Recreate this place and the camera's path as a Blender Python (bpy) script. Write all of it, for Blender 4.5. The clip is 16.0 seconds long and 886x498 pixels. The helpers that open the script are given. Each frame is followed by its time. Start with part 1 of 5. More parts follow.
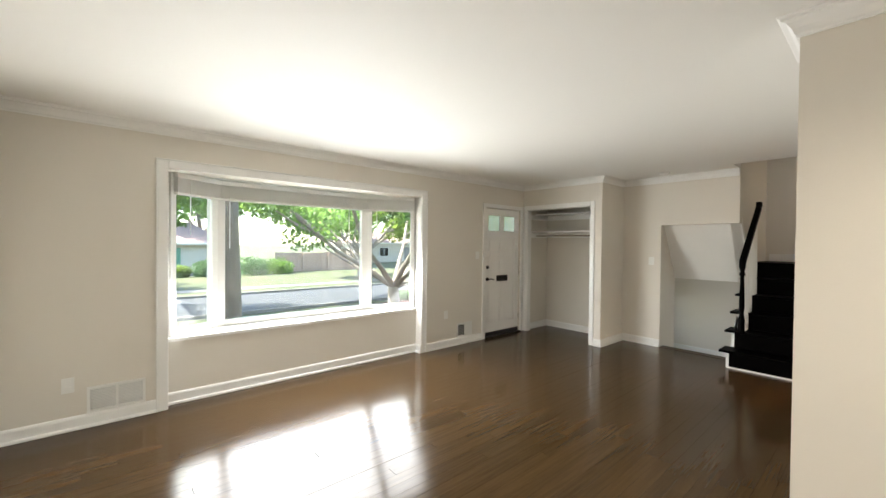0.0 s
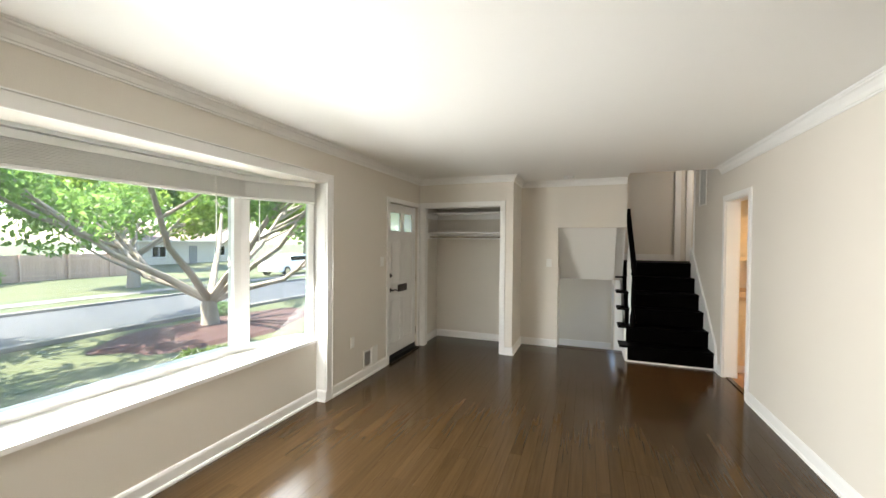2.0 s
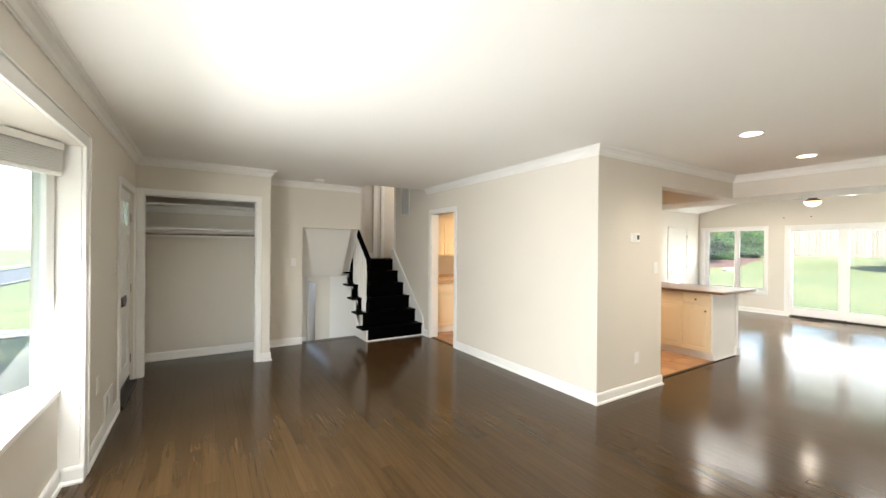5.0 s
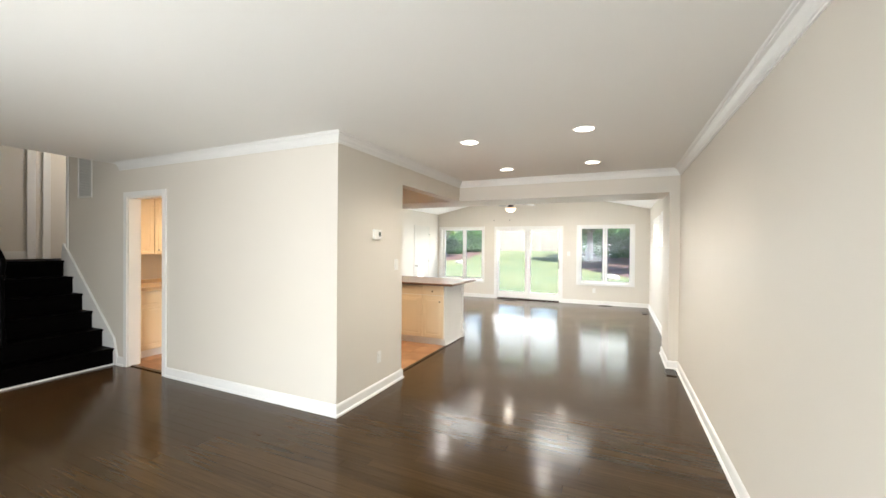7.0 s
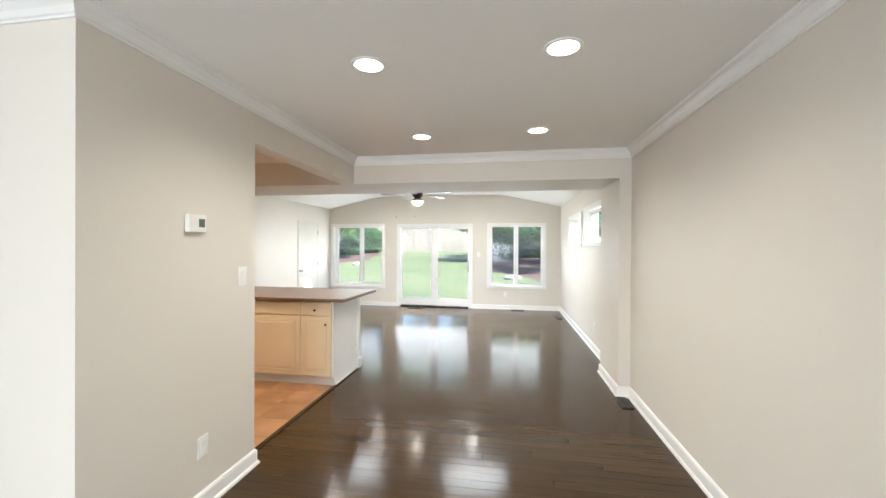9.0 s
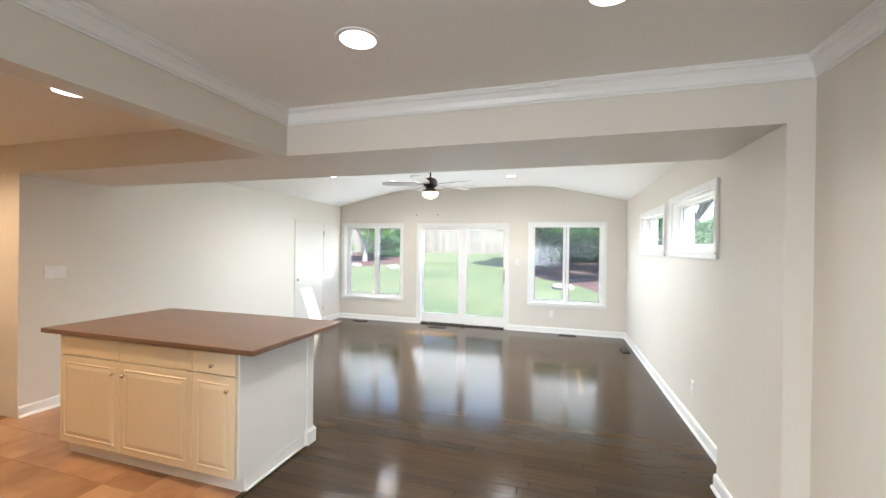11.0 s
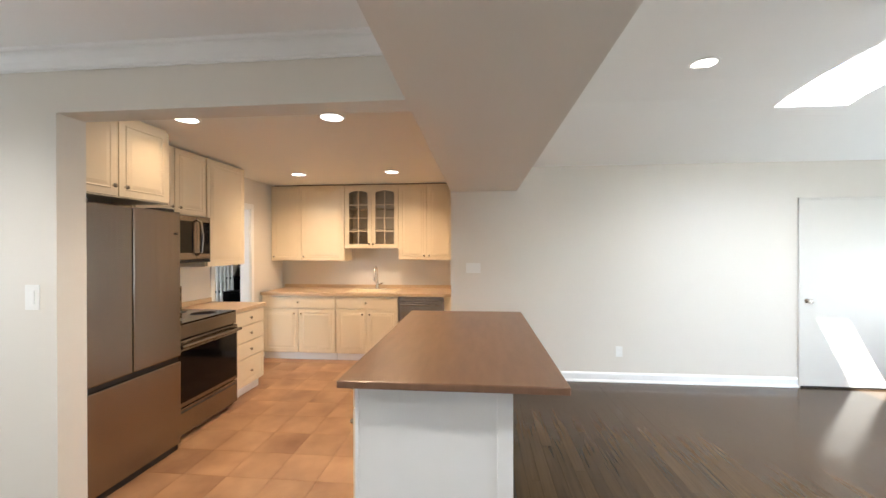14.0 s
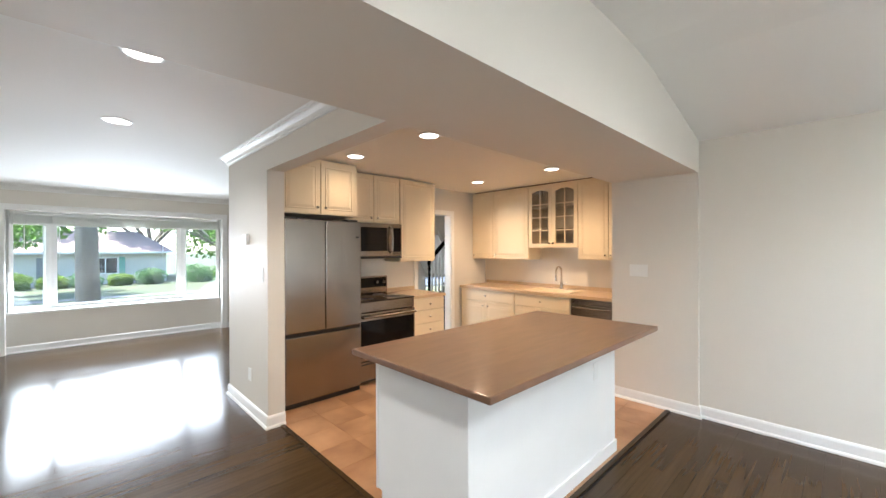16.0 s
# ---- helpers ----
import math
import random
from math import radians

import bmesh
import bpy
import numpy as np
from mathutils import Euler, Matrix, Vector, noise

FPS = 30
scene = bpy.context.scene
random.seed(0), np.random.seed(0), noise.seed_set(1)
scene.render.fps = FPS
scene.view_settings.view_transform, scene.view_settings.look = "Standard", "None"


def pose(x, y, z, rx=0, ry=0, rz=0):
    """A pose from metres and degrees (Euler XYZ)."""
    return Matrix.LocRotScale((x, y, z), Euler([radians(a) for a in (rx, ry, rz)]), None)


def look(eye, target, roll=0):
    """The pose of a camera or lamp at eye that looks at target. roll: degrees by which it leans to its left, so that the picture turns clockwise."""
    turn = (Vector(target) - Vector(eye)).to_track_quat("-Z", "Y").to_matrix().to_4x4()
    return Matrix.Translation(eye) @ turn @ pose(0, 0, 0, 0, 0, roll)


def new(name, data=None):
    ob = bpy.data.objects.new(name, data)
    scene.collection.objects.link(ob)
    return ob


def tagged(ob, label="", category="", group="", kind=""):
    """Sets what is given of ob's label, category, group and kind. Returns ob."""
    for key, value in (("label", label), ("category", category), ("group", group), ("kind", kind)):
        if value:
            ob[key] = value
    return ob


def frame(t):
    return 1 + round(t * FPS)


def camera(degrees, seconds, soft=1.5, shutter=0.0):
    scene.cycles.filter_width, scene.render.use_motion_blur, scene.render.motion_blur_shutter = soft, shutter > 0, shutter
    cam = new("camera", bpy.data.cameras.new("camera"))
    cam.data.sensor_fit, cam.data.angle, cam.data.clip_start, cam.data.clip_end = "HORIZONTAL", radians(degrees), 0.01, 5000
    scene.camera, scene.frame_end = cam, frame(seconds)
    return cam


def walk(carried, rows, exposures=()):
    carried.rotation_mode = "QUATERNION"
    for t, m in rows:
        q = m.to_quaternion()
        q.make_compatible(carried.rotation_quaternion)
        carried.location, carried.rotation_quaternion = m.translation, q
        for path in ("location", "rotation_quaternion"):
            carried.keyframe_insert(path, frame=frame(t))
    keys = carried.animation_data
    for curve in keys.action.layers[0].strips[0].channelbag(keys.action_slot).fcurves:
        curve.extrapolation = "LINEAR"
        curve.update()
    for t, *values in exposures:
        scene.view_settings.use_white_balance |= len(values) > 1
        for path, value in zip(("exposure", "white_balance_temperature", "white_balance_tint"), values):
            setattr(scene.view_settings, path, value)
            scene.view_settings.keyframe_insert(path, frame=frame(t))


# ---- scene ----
cam = camera(97.9, 16.0)
PATH = [
    (0, (0.681, 1.295, 1.447), (1.988, 2.808, 1.42), 0.6),
    (0.5, (0.687, 1.628, 1.489), (2.157, 2.983, 1.457), 0.4),
    (1, (0.687, 2.021, 1.517), (2.299, 3.204, 1.48), 0.4),
    (1.5, (0.731, 2.489, 1.489), (2.48, 3.459, 1.46), 0.4),
    (2, (0.783, 3.024, 1.511), (2.655, 3.728, 1.479), 0.5),
    (2.5, (0.82, 3.496, 1.504), (2.775, 3.916, 1.48), 0.4),
    (3, (0.86, 3.959, 1.508), (2.857, 4.072, 1.484), 0.4),
    (5.5, (0.575, 4.706, 1.448), (2.099, 3.411, 1.442), 0.5),
    (6, (0.579, 4.604, 1.465), (1.895, 3.098, 1.452), 0.5),
    (6.5, (0.629, 4.426, 1.467), (1.707, 2.742, 1.454), 0.4),
    (7, (0.732, 4.183, 1.469), (1.558, 2.361, 1.454), 0.5),
    (7.5, (0.913, 3.891, 1.464), (1.481, 1.974, 1.453), 0.5),
    (8, (1.12, 3.577, 1.448), (1.444, 1.603, 1.44), 0.3),
    (10.5, (1.292, 1.428, 1.523), (1.634, -0.543, 1.516), 0.5),
    (11, (1.167, 0.958, 1.549), (1.741, -0.958, 1.542), 0.8),
    (11.5, (1.05, 0.497, 1.531), (1.901, -1.314, 1.531), 0.6),
    (12, (0.964, 0.011, 1.498), (2.13, -1.614, 1.5), 0.7),
    (12.5, (0.98, -0.438, 1.484), (2.491, -1.748, 1.484), 0.4),
    (13, (1.057, -0.822, 1.503), (2.861, -1.687, 1.496), 0.3),
    (13.5, (1.151, -1.208, 1.485), (3.123, -1.539, 1.479), -0.1),
    (14, (1.254, -1.521, 1.501), (3.246, -1.337, 1.495), -0.1),
    (14.5, (1.306, -1.851, 1.499), (3.208, -1.23, 1.502), -0.1),
    (15, (1.303, -2.2, 1.512), (3.05, -1.226, 1.518), 0.0),
    (15.5, (1.462, -2.543, 1.487), (3.028, -1.299, 1.492), -0.1),
    (16, (1.745, -2.834, 1.487), (3.131, -1.392, 1.485), -0.2),
]
walk(cam, [(t, look(eye, target, roll)) for t, eye, target, roll in PATH],
     exposures=[(0.0, 3.12, 6800, 10), (3.0, 3.08, 6800, 10), (5.5, 3.15, 6800, 10), (7.5, 3.05, 6400, 10), (10.5, 2.95, 6100, 10), (12.5, 2.95, 5950, 10), (13.5, 3.0, 5850, 10), (14.5, 3.08, 5850, 10), (16.0, 3.05, 5850, 10)])

# ---- world, sun, lamps ----
SUN_WAY = Vector((0.54, -0.48, -1.0)).normalized()      # the way the sunlight travels
world = bpy.data.worlds.new("world")
scene.world = world
world.use_nodes = True
wn = world.node_tree.nodes
sky = wn.new("ShaderNodeTexSky")
sky.sky_type, sky.sun_disc = "NISHITA", False
sky.sun_elevation = math.asin(-SUN_WAY.z)
sky.sun_rotation = math.atan2(-SUN_WAY.x, -SUN_WAY.y)
wn["Background"].inputs["Strength"].default_value = 0.15
world.node_tree.links.new(sky.outputs["Color"], wn["Background"].inputs["Color"])
sun = new("sun", bpy.data.lights.new("sun", "SUN"))
sun.data.energy, sun.data.angle, sun.data.color = 3.6, radians(0.5), (1.0, 0.95, 0.86)
sun.matrix_world = look((0, 0, 20), Vector((0, 0, 20)) + SUN_WAY)


def area(name, eye, target, w, h, watts, color, spread=130):
    lamp = new(name, bpy.data.lights.new(name, "AREA"))
    lamp.data.shape, lamp.data.size, lamp.data.size_y = "RECTANGLE", w, h
    lamp.data.energy, lamp.data.color = watts, color
    lamp.data.spread = radians(spread)
    lamp.matrix_world = look(eye, target)
    return lamp


DAY = (0.93, 0.97, 1.0)
for x, w, watts in ((2.36, 1.56, 8.8), (1.29, 0.42, 2.4), (3.495, 0.53, 3.0)):
    area("window_daylight_front", (x, 5.405, 1.17), (x, 3.6, 0.3), w, 1.12, watts, DAY, 180)
    area("window_sky_front", (x, 5.395, 1.17), (x, 3.6, 0.3), w, 1.12, watts * 0.25, DAY, 130)
area("window_daylight_bay", (2.36, 5.67, 1.24), (2.36, 4.0, 1.1), 1.6, 1.15, 3.8, DAY, 170)
area("window_daylight_slider", (3.0, -6.44, 1.1), (3.0, -5.0, 2.1), 1.7, 1.7, 4.2, DAY, 180)
area("window_daylight_rear_east", (4.95, -6.46, 1.25), (4.95, -5.0, 2.2), 1.2, 1.3, 2.0, DAY, 180)
area("window_daylight_rear_west", (1.05, -6.46, 1.28), (1.05, -5.0, 2.2), 1.1, 1.3, 2.0, DAY, 180)
area("skylight_daylight", (1.80, -4.235, 3.0), (1.80, -4.235, 0), 1.08, 0.54, 11, DAY, 150)
area("skylight_daylight", (4.11, -4.22, 3.0), (4.11, -4.22, 0), 1.08, 0.52, 8.5, DAY, 150)

# added fill for the lower hall; no window is known there
area("fill_lower_hall", (8.8, 5.12, 0.2), (8.8, 3.0, -0.2), 1.5, 0.9, 2.2, DAY)
# unseen lamp added high above the landing to brighten its walls
area("fill_landing", (7.75, 0.9, 3.66), (7.75, 0.9, 0), 0.3, 0.3, 1.3, (1.0, 0.84, 0.66))

# ---- materials ----
def mat(name, color, rough=0.5, metal=0.0, color2=None, scale=8.0, stretch=(1, 1, 1), bump=0.0, bump_scale=60.0,
        coat=0.0, vary=0.0, island=False, wear=0.0, spec=0.5, detail=6.0, rough_vary=0.0):
    """A surface with broad colour variation, fine relief and an optional change from piece to piece."""
    m = bpy.data.materials.new(name)
    m.use_nodes = True
    nt = m.node_tree
    n, l = nt.nodes, nt.links
    b = n["Principled BSDF"]
    b.inputs["Roughness"].default_value, b.inputs["Metallic"].default_value = rough, metal
    b.inputs["Coat Weight"].default_value, b.inputs["Specular IOR Level"].default_value = coat, spec
    b.inputs["Coat Roughness"].default_value = 0.12
    tc, mp = n.new("ShaderNodeTexCoord"), n.new("ShaderNodeMapping")
    mp.inputs["Scale"].default_value = stretch
    geo = n.new("ShaderNodeNewGeometry")
    l.new(geo.outputs["Position"], mp.inputs["Vector"])
    rnd = geo.outputs["Random Per Island"]
    if not island:
        rnd = n.new("ShaderNodeObjectInfo").outputs["Random"]
    if vary:
        off = n.new("ShaderNodeVectorMath")
        off.operation = "ADD"
        comb = n.new("ShaderNodeCombineXYZ")
        mul = n.new("ShaderNodeMath")
        mul.operation, mul.inputs[1].default_value = "MULTIPLY", 37.0
        l.new(rnd, mul.inputs[0])
        for k in range(3):
            l.new(mul.outputs[0], comb.inputs[k])
        l.new(mp.outputs[0], off.inputs[0])
        l.new(comb.outputs[0], off.inputs[1])
        vec = off.outputs[0]
    else:
        vec = mp.outputs[0]
    noise1 = n.new("ShaderNodeTexNoise")
    noise1.inputs["Scale"].default_value, noise1.inputs["Detail"].default_value = scale, detail
    l.new(vec, noise1.inputs["Vector"])
    ramp = n.new("ShaderNodeMix")
    ramp.data_type = "RGBA"
    c2 = color2 or tuple(c * 0.93 for c in color)
    ramp.inputs["A"].default_value, ramp.inputs["B"].default_value = (*color, 1), (*c2, 1)
    rr = n.new("ShaderNodeMapRange")
    rr.inputs["From Min"].default_value, rr.inputs["From Max"].default_value = 0.2, 0.8
    l.new(noise1.outputs["Fac"], rr.inputs["Value"])
    l.new(rr.outputs[0], ramp.inputs["Factor"])
    out = ramp.outputs["Result"]
    if vary:
        hsv = n.new("ShaderNodeHueSaturation")
        mr = n.new("ShaderNodeMapRange")
        mr.inputs["To Min"].default_value, mr.inputs["To Max"].default_value = 1 - vary, 1 + vary
        l.new(rnd, mr.inputs["Value"])
        l.new(mr.outputs[0], hsv.inputs["Value"])
        l.new(out, hsv.inputs["Color"])
        out = hsv.outputs["Color"]
    l.new(out, b.inputs["Base Color"])
    if rough_vary:
        n3 = n.new("ShaderNodeTexNoise")
        n3.inputs["Scale"].default_value = 1.7
        l.new(geo.outputs["Position"], n3.inputs["Vector"])
        r3 = n.new("ShaderNodeMapRange")
        r3.inputs["From Min"].default_value, r3.inputs["From Max"].default_value = 0.3, 0.7
        r3.inputs["To Min"].default_value, r3.inputs["To Max"].default_value = rough - rough_vary, rough + rough_vary
        l.new(n3.outputs["Fac"], r3.inputs["Value"])
        l.new(r3.outputs[0], b.inputs["Roughness"])
    if bump:
        n2, bp = n.new("ShaderNodeTexNoise"), n.new("ShaderNodeBump")
        n2.inputs["Scale"].default_value, n2.inputs["Detail"].default_value = bump_scale, 4.0
        l.new(vec, n2.inputs["Vector"])
        bp.inputs["Strength"].default_value, bp.inputs["Distance"].default_value = bump, 0.01
        l.new(n2.outputs["Fac"], bp.inputs["Height"])
        l.new(bp.outputs[0], b.inputs["Normal"])
    return m


def glow(name, color, strength):
    m = bpy.data.materials.new(name)
    m.use_nodes = True
    b = m.node_tree.nodes["Principled BSDF"]
    b.inputs["Base Color"].default_value = (*color, 1)
    b.inputs["Emission Color"].default_value, b.inputs["Emission Strength"].default_value = (*color, 1), strength
    return m


def glass_mat(name, tint=(1, 1, 1), gloss=0.7, veil=0.0):
    m = bpy.data.materials.new(name)
    m.use_nodes = True
    n, l = m.node_tree.nodes, m.node_tree.links
    n.remove(n["Principled BSDF"])
    tr, gl, mx = (n.new("ShaderNode" + k) for k in ("BsdfTransparent", "BsdfGlossy", "MixShader"))
    tr.inputs["Color"].default_value = (*tint, 1)
    gl.inputs["Roughness"].default_value = 0.02
    mx.inputs[0].default_value = 0.06 * gloss
    l.new(tr.outputs[0], mx.inputs[1])
    l.new(gl.outputs[0], mx.inputs[2])
    out = mx.outputs[0]
    # translucent share that puts a pale haze over the view into the glass
    if veil:
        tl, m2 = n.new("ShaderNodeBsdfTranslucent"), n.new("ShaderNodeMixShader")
        m2.inputs[0].default_value = veil
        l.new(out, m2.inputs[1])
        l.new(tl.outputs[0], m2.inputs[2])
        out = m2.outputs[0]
    l.new(out, n["Material Output"].inputs["Surface"])
    return m


M = dict(
    wall=mat("wall_paint", (0.70, 0.655, 0.58), 0.55, color2=(0.68, 0.635, 0.56), scale=1.3, bump=0.08, bump_scale=180),
    ceil=mat("ceiling_paint", (0.86, 0.845, 0.805), 0.7, color2=(0.84, 0.825, 0.785), scale=0.9, bump=0.06, bump_scale=150),
    door_paint=mat("greige_door_paint", (0.69, 0.66, 0.60), 0.4, color2=(0.66, 0.63, 0.57), scale=2, bump=0.03, bump_scale=90),
    trim=mat("white_trim_paint", (0.83, 0.82, 0.79), 0.35, color2=(0.80, 0.79, 0.76), scale=4, bump=0.03, bump_scale=90),
    oak=mat("dark_stained_oak", (0.064, 0.037, 0.0155), 0.16, color2=(0.037, 0.0205, 0.0085), scale=12, stretch=(0.22, 5, 1), vary=0.17, spec=0.22, rough_vary=0.04),
    oak_far=mat("dark_stained_oak_far", (0.064, 0.037, 0.0155), 0.16, color2=(0.037, 0.0205, 0.0085), scale=12, stretch=(0.22, 5, 1), vary=0.17, island=True, spec=0.22, rough_vary=0.04),
    gap=mat("joint_dark", (0.02, 0.013, 0.009), 0.8),
    tile=mat("tan_vinyl_tile", (0.17, 0.068, 0.028), 0.36, color2=(0.52, 0.31, 0.165), scale=2.6, bump=0.05, bump_scale=40, vary=0.05, detail=5.0),
    grout=mat("tile_joint", (0.24, 0.125, 0.062), 0.8),
    black=mat("black_painted_wood", (0.0009, 0.0007, 0.0007), 0.45, color2=(0.0014, 0.001, 0.001), scale=6, bump=0.03, spec=0.03),
    # all house panes carry a little of this haze in their material
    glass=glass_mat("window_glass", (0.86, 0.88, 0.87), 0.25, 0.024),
    # front door panes: half of the glass is translucent white
    milky=glass_mat("milky_door_glass", (0.9, 0.92, 0.9), 0.25, 0.5),
    cab=mat("cream_cabinet_paint", (0.78, 0.66, 0.47), 0.38, color2=(0.74, 0.62, 0.43), scale=3, bump=0.03, bump_scale=70),
    counter=mat("tan_laminate", (0.62, 0.46, 0.29), 0.35, color2=(0.53, 0.38, 0.23), scale=40, bump=0.02),
    walnut=mat("brown_stained_butcher_block", (0.20, 0.108, 0.060), 0.34, color2=(0.135, 0.070, 0.038), scale=5, stretch=(0.8, 4, 1),
               bump=0.05, bump_scale=30, coat=0.1),
    steel=mat("brushed_stainless", (0.32, 0.285, 0.25), 0.25, 1.0, color2=(0.28, 0.25, 0.22), scale=60, stretch=(1, 1, 0.03), bump=0.03, bump_scale=200),
    dark=mat("black_glass", (0.004, 0.004, 0.005), 0.08, spec=0.22),
    chrome=mat("polished_nickel", (0.62, 0.58, 0.52), 0.2, 1.0),
    bronze=mat("dark_bronze", (0.03, 0.022, 0.018), 0.35, 0.7),
    plate=mat("white_plastic", (0.82, 0.81, 0.77), 0.4),
    vent=mat("vent_grey", (0.50, 0.50, 0.48), 0.6),
    grey=mat("dark_grey_finish", (0.22, 0.22, 0.23), 0.5),
)

# ---- building helpers ----
def box(bm, x0, x1, y0, y1, z0, z1, bevel=0.0):
    r = bmesh.ops.create_cube(bm, size=1, matrix=Matrix.Translation(((x0 + x1) / 2, (y0 + y1) / 2, (z0 + z1) / 2))
                              @ Matrix.Diagonal((abs(x1 - x0), abs(y1 - y0), abs(z1 - z0), 1)))
    if bevel:
        es = list({e for v in r["verts"] for e in v.link_edges})
        bmesh.ops.bevel(bm, geom=es, offset=bevel, segments=2, affect="EDGES", profile=0.6)
    return bm


def cyl(bm, r, h, m, r2=None, seg=20):
    bmesh.ops.create_cone(bm, cap_ends=True, segments=seg, radius1=r, radius2=r if r2 is None else r2, depth=h, matrix=m)
    return bm


def lathe(bm, prof, m=Matrix(), seg=20):
    """A body of revolution about local z from (radius, height) pairs."""
    rings = []
    for r, h in prof:
        rings.append([bm.verts.new(m @ Vector((r * math.cos(2 * math.pi * k / seg), r * math.sin(2 * math.pi * k / seg), h))) for k in range(seg)])
    for a, b in zip(rings, rings[1:]):
        for k in range(seg):
            bm.faces.new((a[k], a[(k + 1) % seg], b[(k + 1) % seg], b[k]))
    bm.faces.new(rings[0][::-1])
    bm.faces.new(rings[-1])
    return bm


def B(*boxes, bevel=0.0):
    bm = bmesh.new()
    for b in boxes:
        box(bm, *b, bevel=bevel)
    return bm


def part(name, bm, material, parent=None, label="", smooth=False):
    me = bpy.data.meshes.new(name)
    bmesh.ops.recalc_face_normals(bm, faces=bm.faces)
    bm.to_mesh(me)
    bm.free()
    me.materials.append(material)
    if smooth:
        for p in me.polygons:
            p.use_smooth = True
        me.set_sharp_from_angle(angle=radians(35))
    ob = new(name, me)
    if parent:
        ob.parent = parent
    if label:
        tagged(ob, label)
    return ob


def thing(name, m, label, category, group="", kind=""):
    ob = new(name)
    ob.empty_display_size = 0.1
    ob.matrix_world = m
    return tagged(ob, label, category, group, kind)


def structure(name, bm, material, label, category="", smooth=False):
    return tagged(part(name, bm, material, None, smooth=smooth), label, category or name.split("_")[0], "", "structure")


def slab(axis, face, thick, a0, a1, z0, z1, holes=()):
    """A wall with holes, as one closed mesh. axis 'x': the wall's face lies at x = face and it runs along y; thick may be negative."""
    bm = bmesh.new()
    us = sorted({a0, a1, *[h[k] for h in holes for k in (0, 1)]})
    vs = sorted({z0, z1, *[h[k] for h in holes for k in (2, 3)]})
    us, vs = [u for u in us if a0 <= u <= a1], [v for v in vs if z0 <= v <= z1]
    solid = lambda i, j: 0 <= i < len(us) - 1 and 0 <= j < len(vs) - 1 and not any(
        h[0] - 1e-6 <= us[i] and us[i + 1] <= h[1] + 1e-6 and h[2] - 1e-6 <= vs[j] and vs[j + 1] <= h[3] + 1e-6 for h in holes)
    cache = {}

    def V(i, j, k):
        if (i, j, k) not in cache:
            d = face + (thick if k else 0)
            if axis == "z":
                p = (us[i], vs[j], d)
            else:
                p = (d, us[i], vs[j]) if axis == "x" else (us[i], d, vs[j])
            cache[i, j, k] = bm.verts.new(p)
        return cache[i, j, k]
    for i in range(len(us) - 1):
        for j in range(len(vs) - 1):
            if not solid(i, j):
                continue
            for k in (0, 1):
                bm.faces.new((V(i, j, k), V(i + 1, j, k), V(i + 1, j + 1, k), V(i, j + 1, k)))
            for di, dj, p, q in ((-1, 0, (i, j), (i, j + 1)), (1, 0, (i + 1, j), (i + 1, j + 1)), (0, -1, (i, j), (i + 1, j)), (0, 1, (i, j + 1), (i + 1, j + 1))):
                if not solid(i + di, j + dj):
                    bm.faces.new((V(*p, 0), V(*q, 0), V(*q, 1), V(*p, 1)))
    return bm


def sweep(path, prof):
    """A moulding: prof (distance from the wall, height) carried along path, with the room on the left hand; mitred corners."""
    bm = bmesh.new()
    rows = []
    pts = [Vector((p[0], p[1], 0)) for p in path]
    for i, p in enumerate(pts):
        ns = []
        for a, b in ((i - 1, i), (i, i + 1)):
            if a >= 0 and b < len(pts):
                d = (pts[b] - pts[a]).normalized()
                ns.append(Vector((-d.y, d.x, 0)))
        nrm = sum(ns, Vector()) / len(ns)
        nrm = nrm / nrm.length_squared
        rows.append([bm.verts.new(p + nrm * d + Vector((0, 0, h))) for d, h in prof])
    k = len(prof)
    for a, b in zip(rows, rows[1:]):
        for j in range(k):
            bm.faces.new((a[j], b[j], b[(j + 1) % k], a[(j + 1) % k]))
    bm.faces.new(rows[0])
    bm.faces.new(rows[-1][::-1])
    return bm


# ---- large structure ----
H = 2.43                       # living and dining ceiling
XW, XWL, YN, YS = 0.025, 0.055, 5.335, -6.45      # west, north and south faces
XP, YP, YPE = 2.91, 1.56, 0.475  # corner of the kitchen partition, end of its short wall
XC, YC = 5.965, 3.97            # corner of the closet
XH = 6.65                      # entry's east wall
BN, BS, BZ, BZS = -1.205, -1.95, 2.145, 2.145   # dropped beam between dining and family room
XE, XPIER = 5.72, 5.68         # family room's east wall, pier under the beam
XK, YK, HK = 6.855, 1.44, 2.40  # kitchen's east and north faces, its ceiling
X6, XL, Z6 = 6.25, 7.47, 1.235     # stairs: foot, landing's nosing, landing's height
YSR, YSL = 1.585, 2.53

structure("wall_north", slab("y", YN, 0.22, XW - 0.2, 6.9, -0.3, 2.75, [(1.06, 3.79, -0.1, 2.06), (5.04, 5.87, -0.01, 2.01)]), M["wall"], "greige painted plaster wall with the bay window and entry door")
structure("wall_west_living", slab("x", XWL, -0.2, BN, YN + 0.22, -0.3, 3.0), M["wall"], "greige painted wall of the living and dining room")
structure("wall_west", slab("x", XW, -0.2, YS - 0.2, BN, -0.3, 3.0, [(-3.62, -2.44, 1.55, 2.04), (-5.14, -3.93, 1.55, 2.01)]), M["wall"], "greige painted wall with two small high windows")
structure("wall_south", slab("y", YS, -0.2, XW - 0.0, XE + 0.2, -0.3, 3.0,
          [(2.12, 3.88, 0.0, 1.975), (4.297, 5.61, 0.49, 1.983), (0.406, 1.657, 0.552, 1.987)]), M["wall"], "greige painted rear wall with windows and patio door")
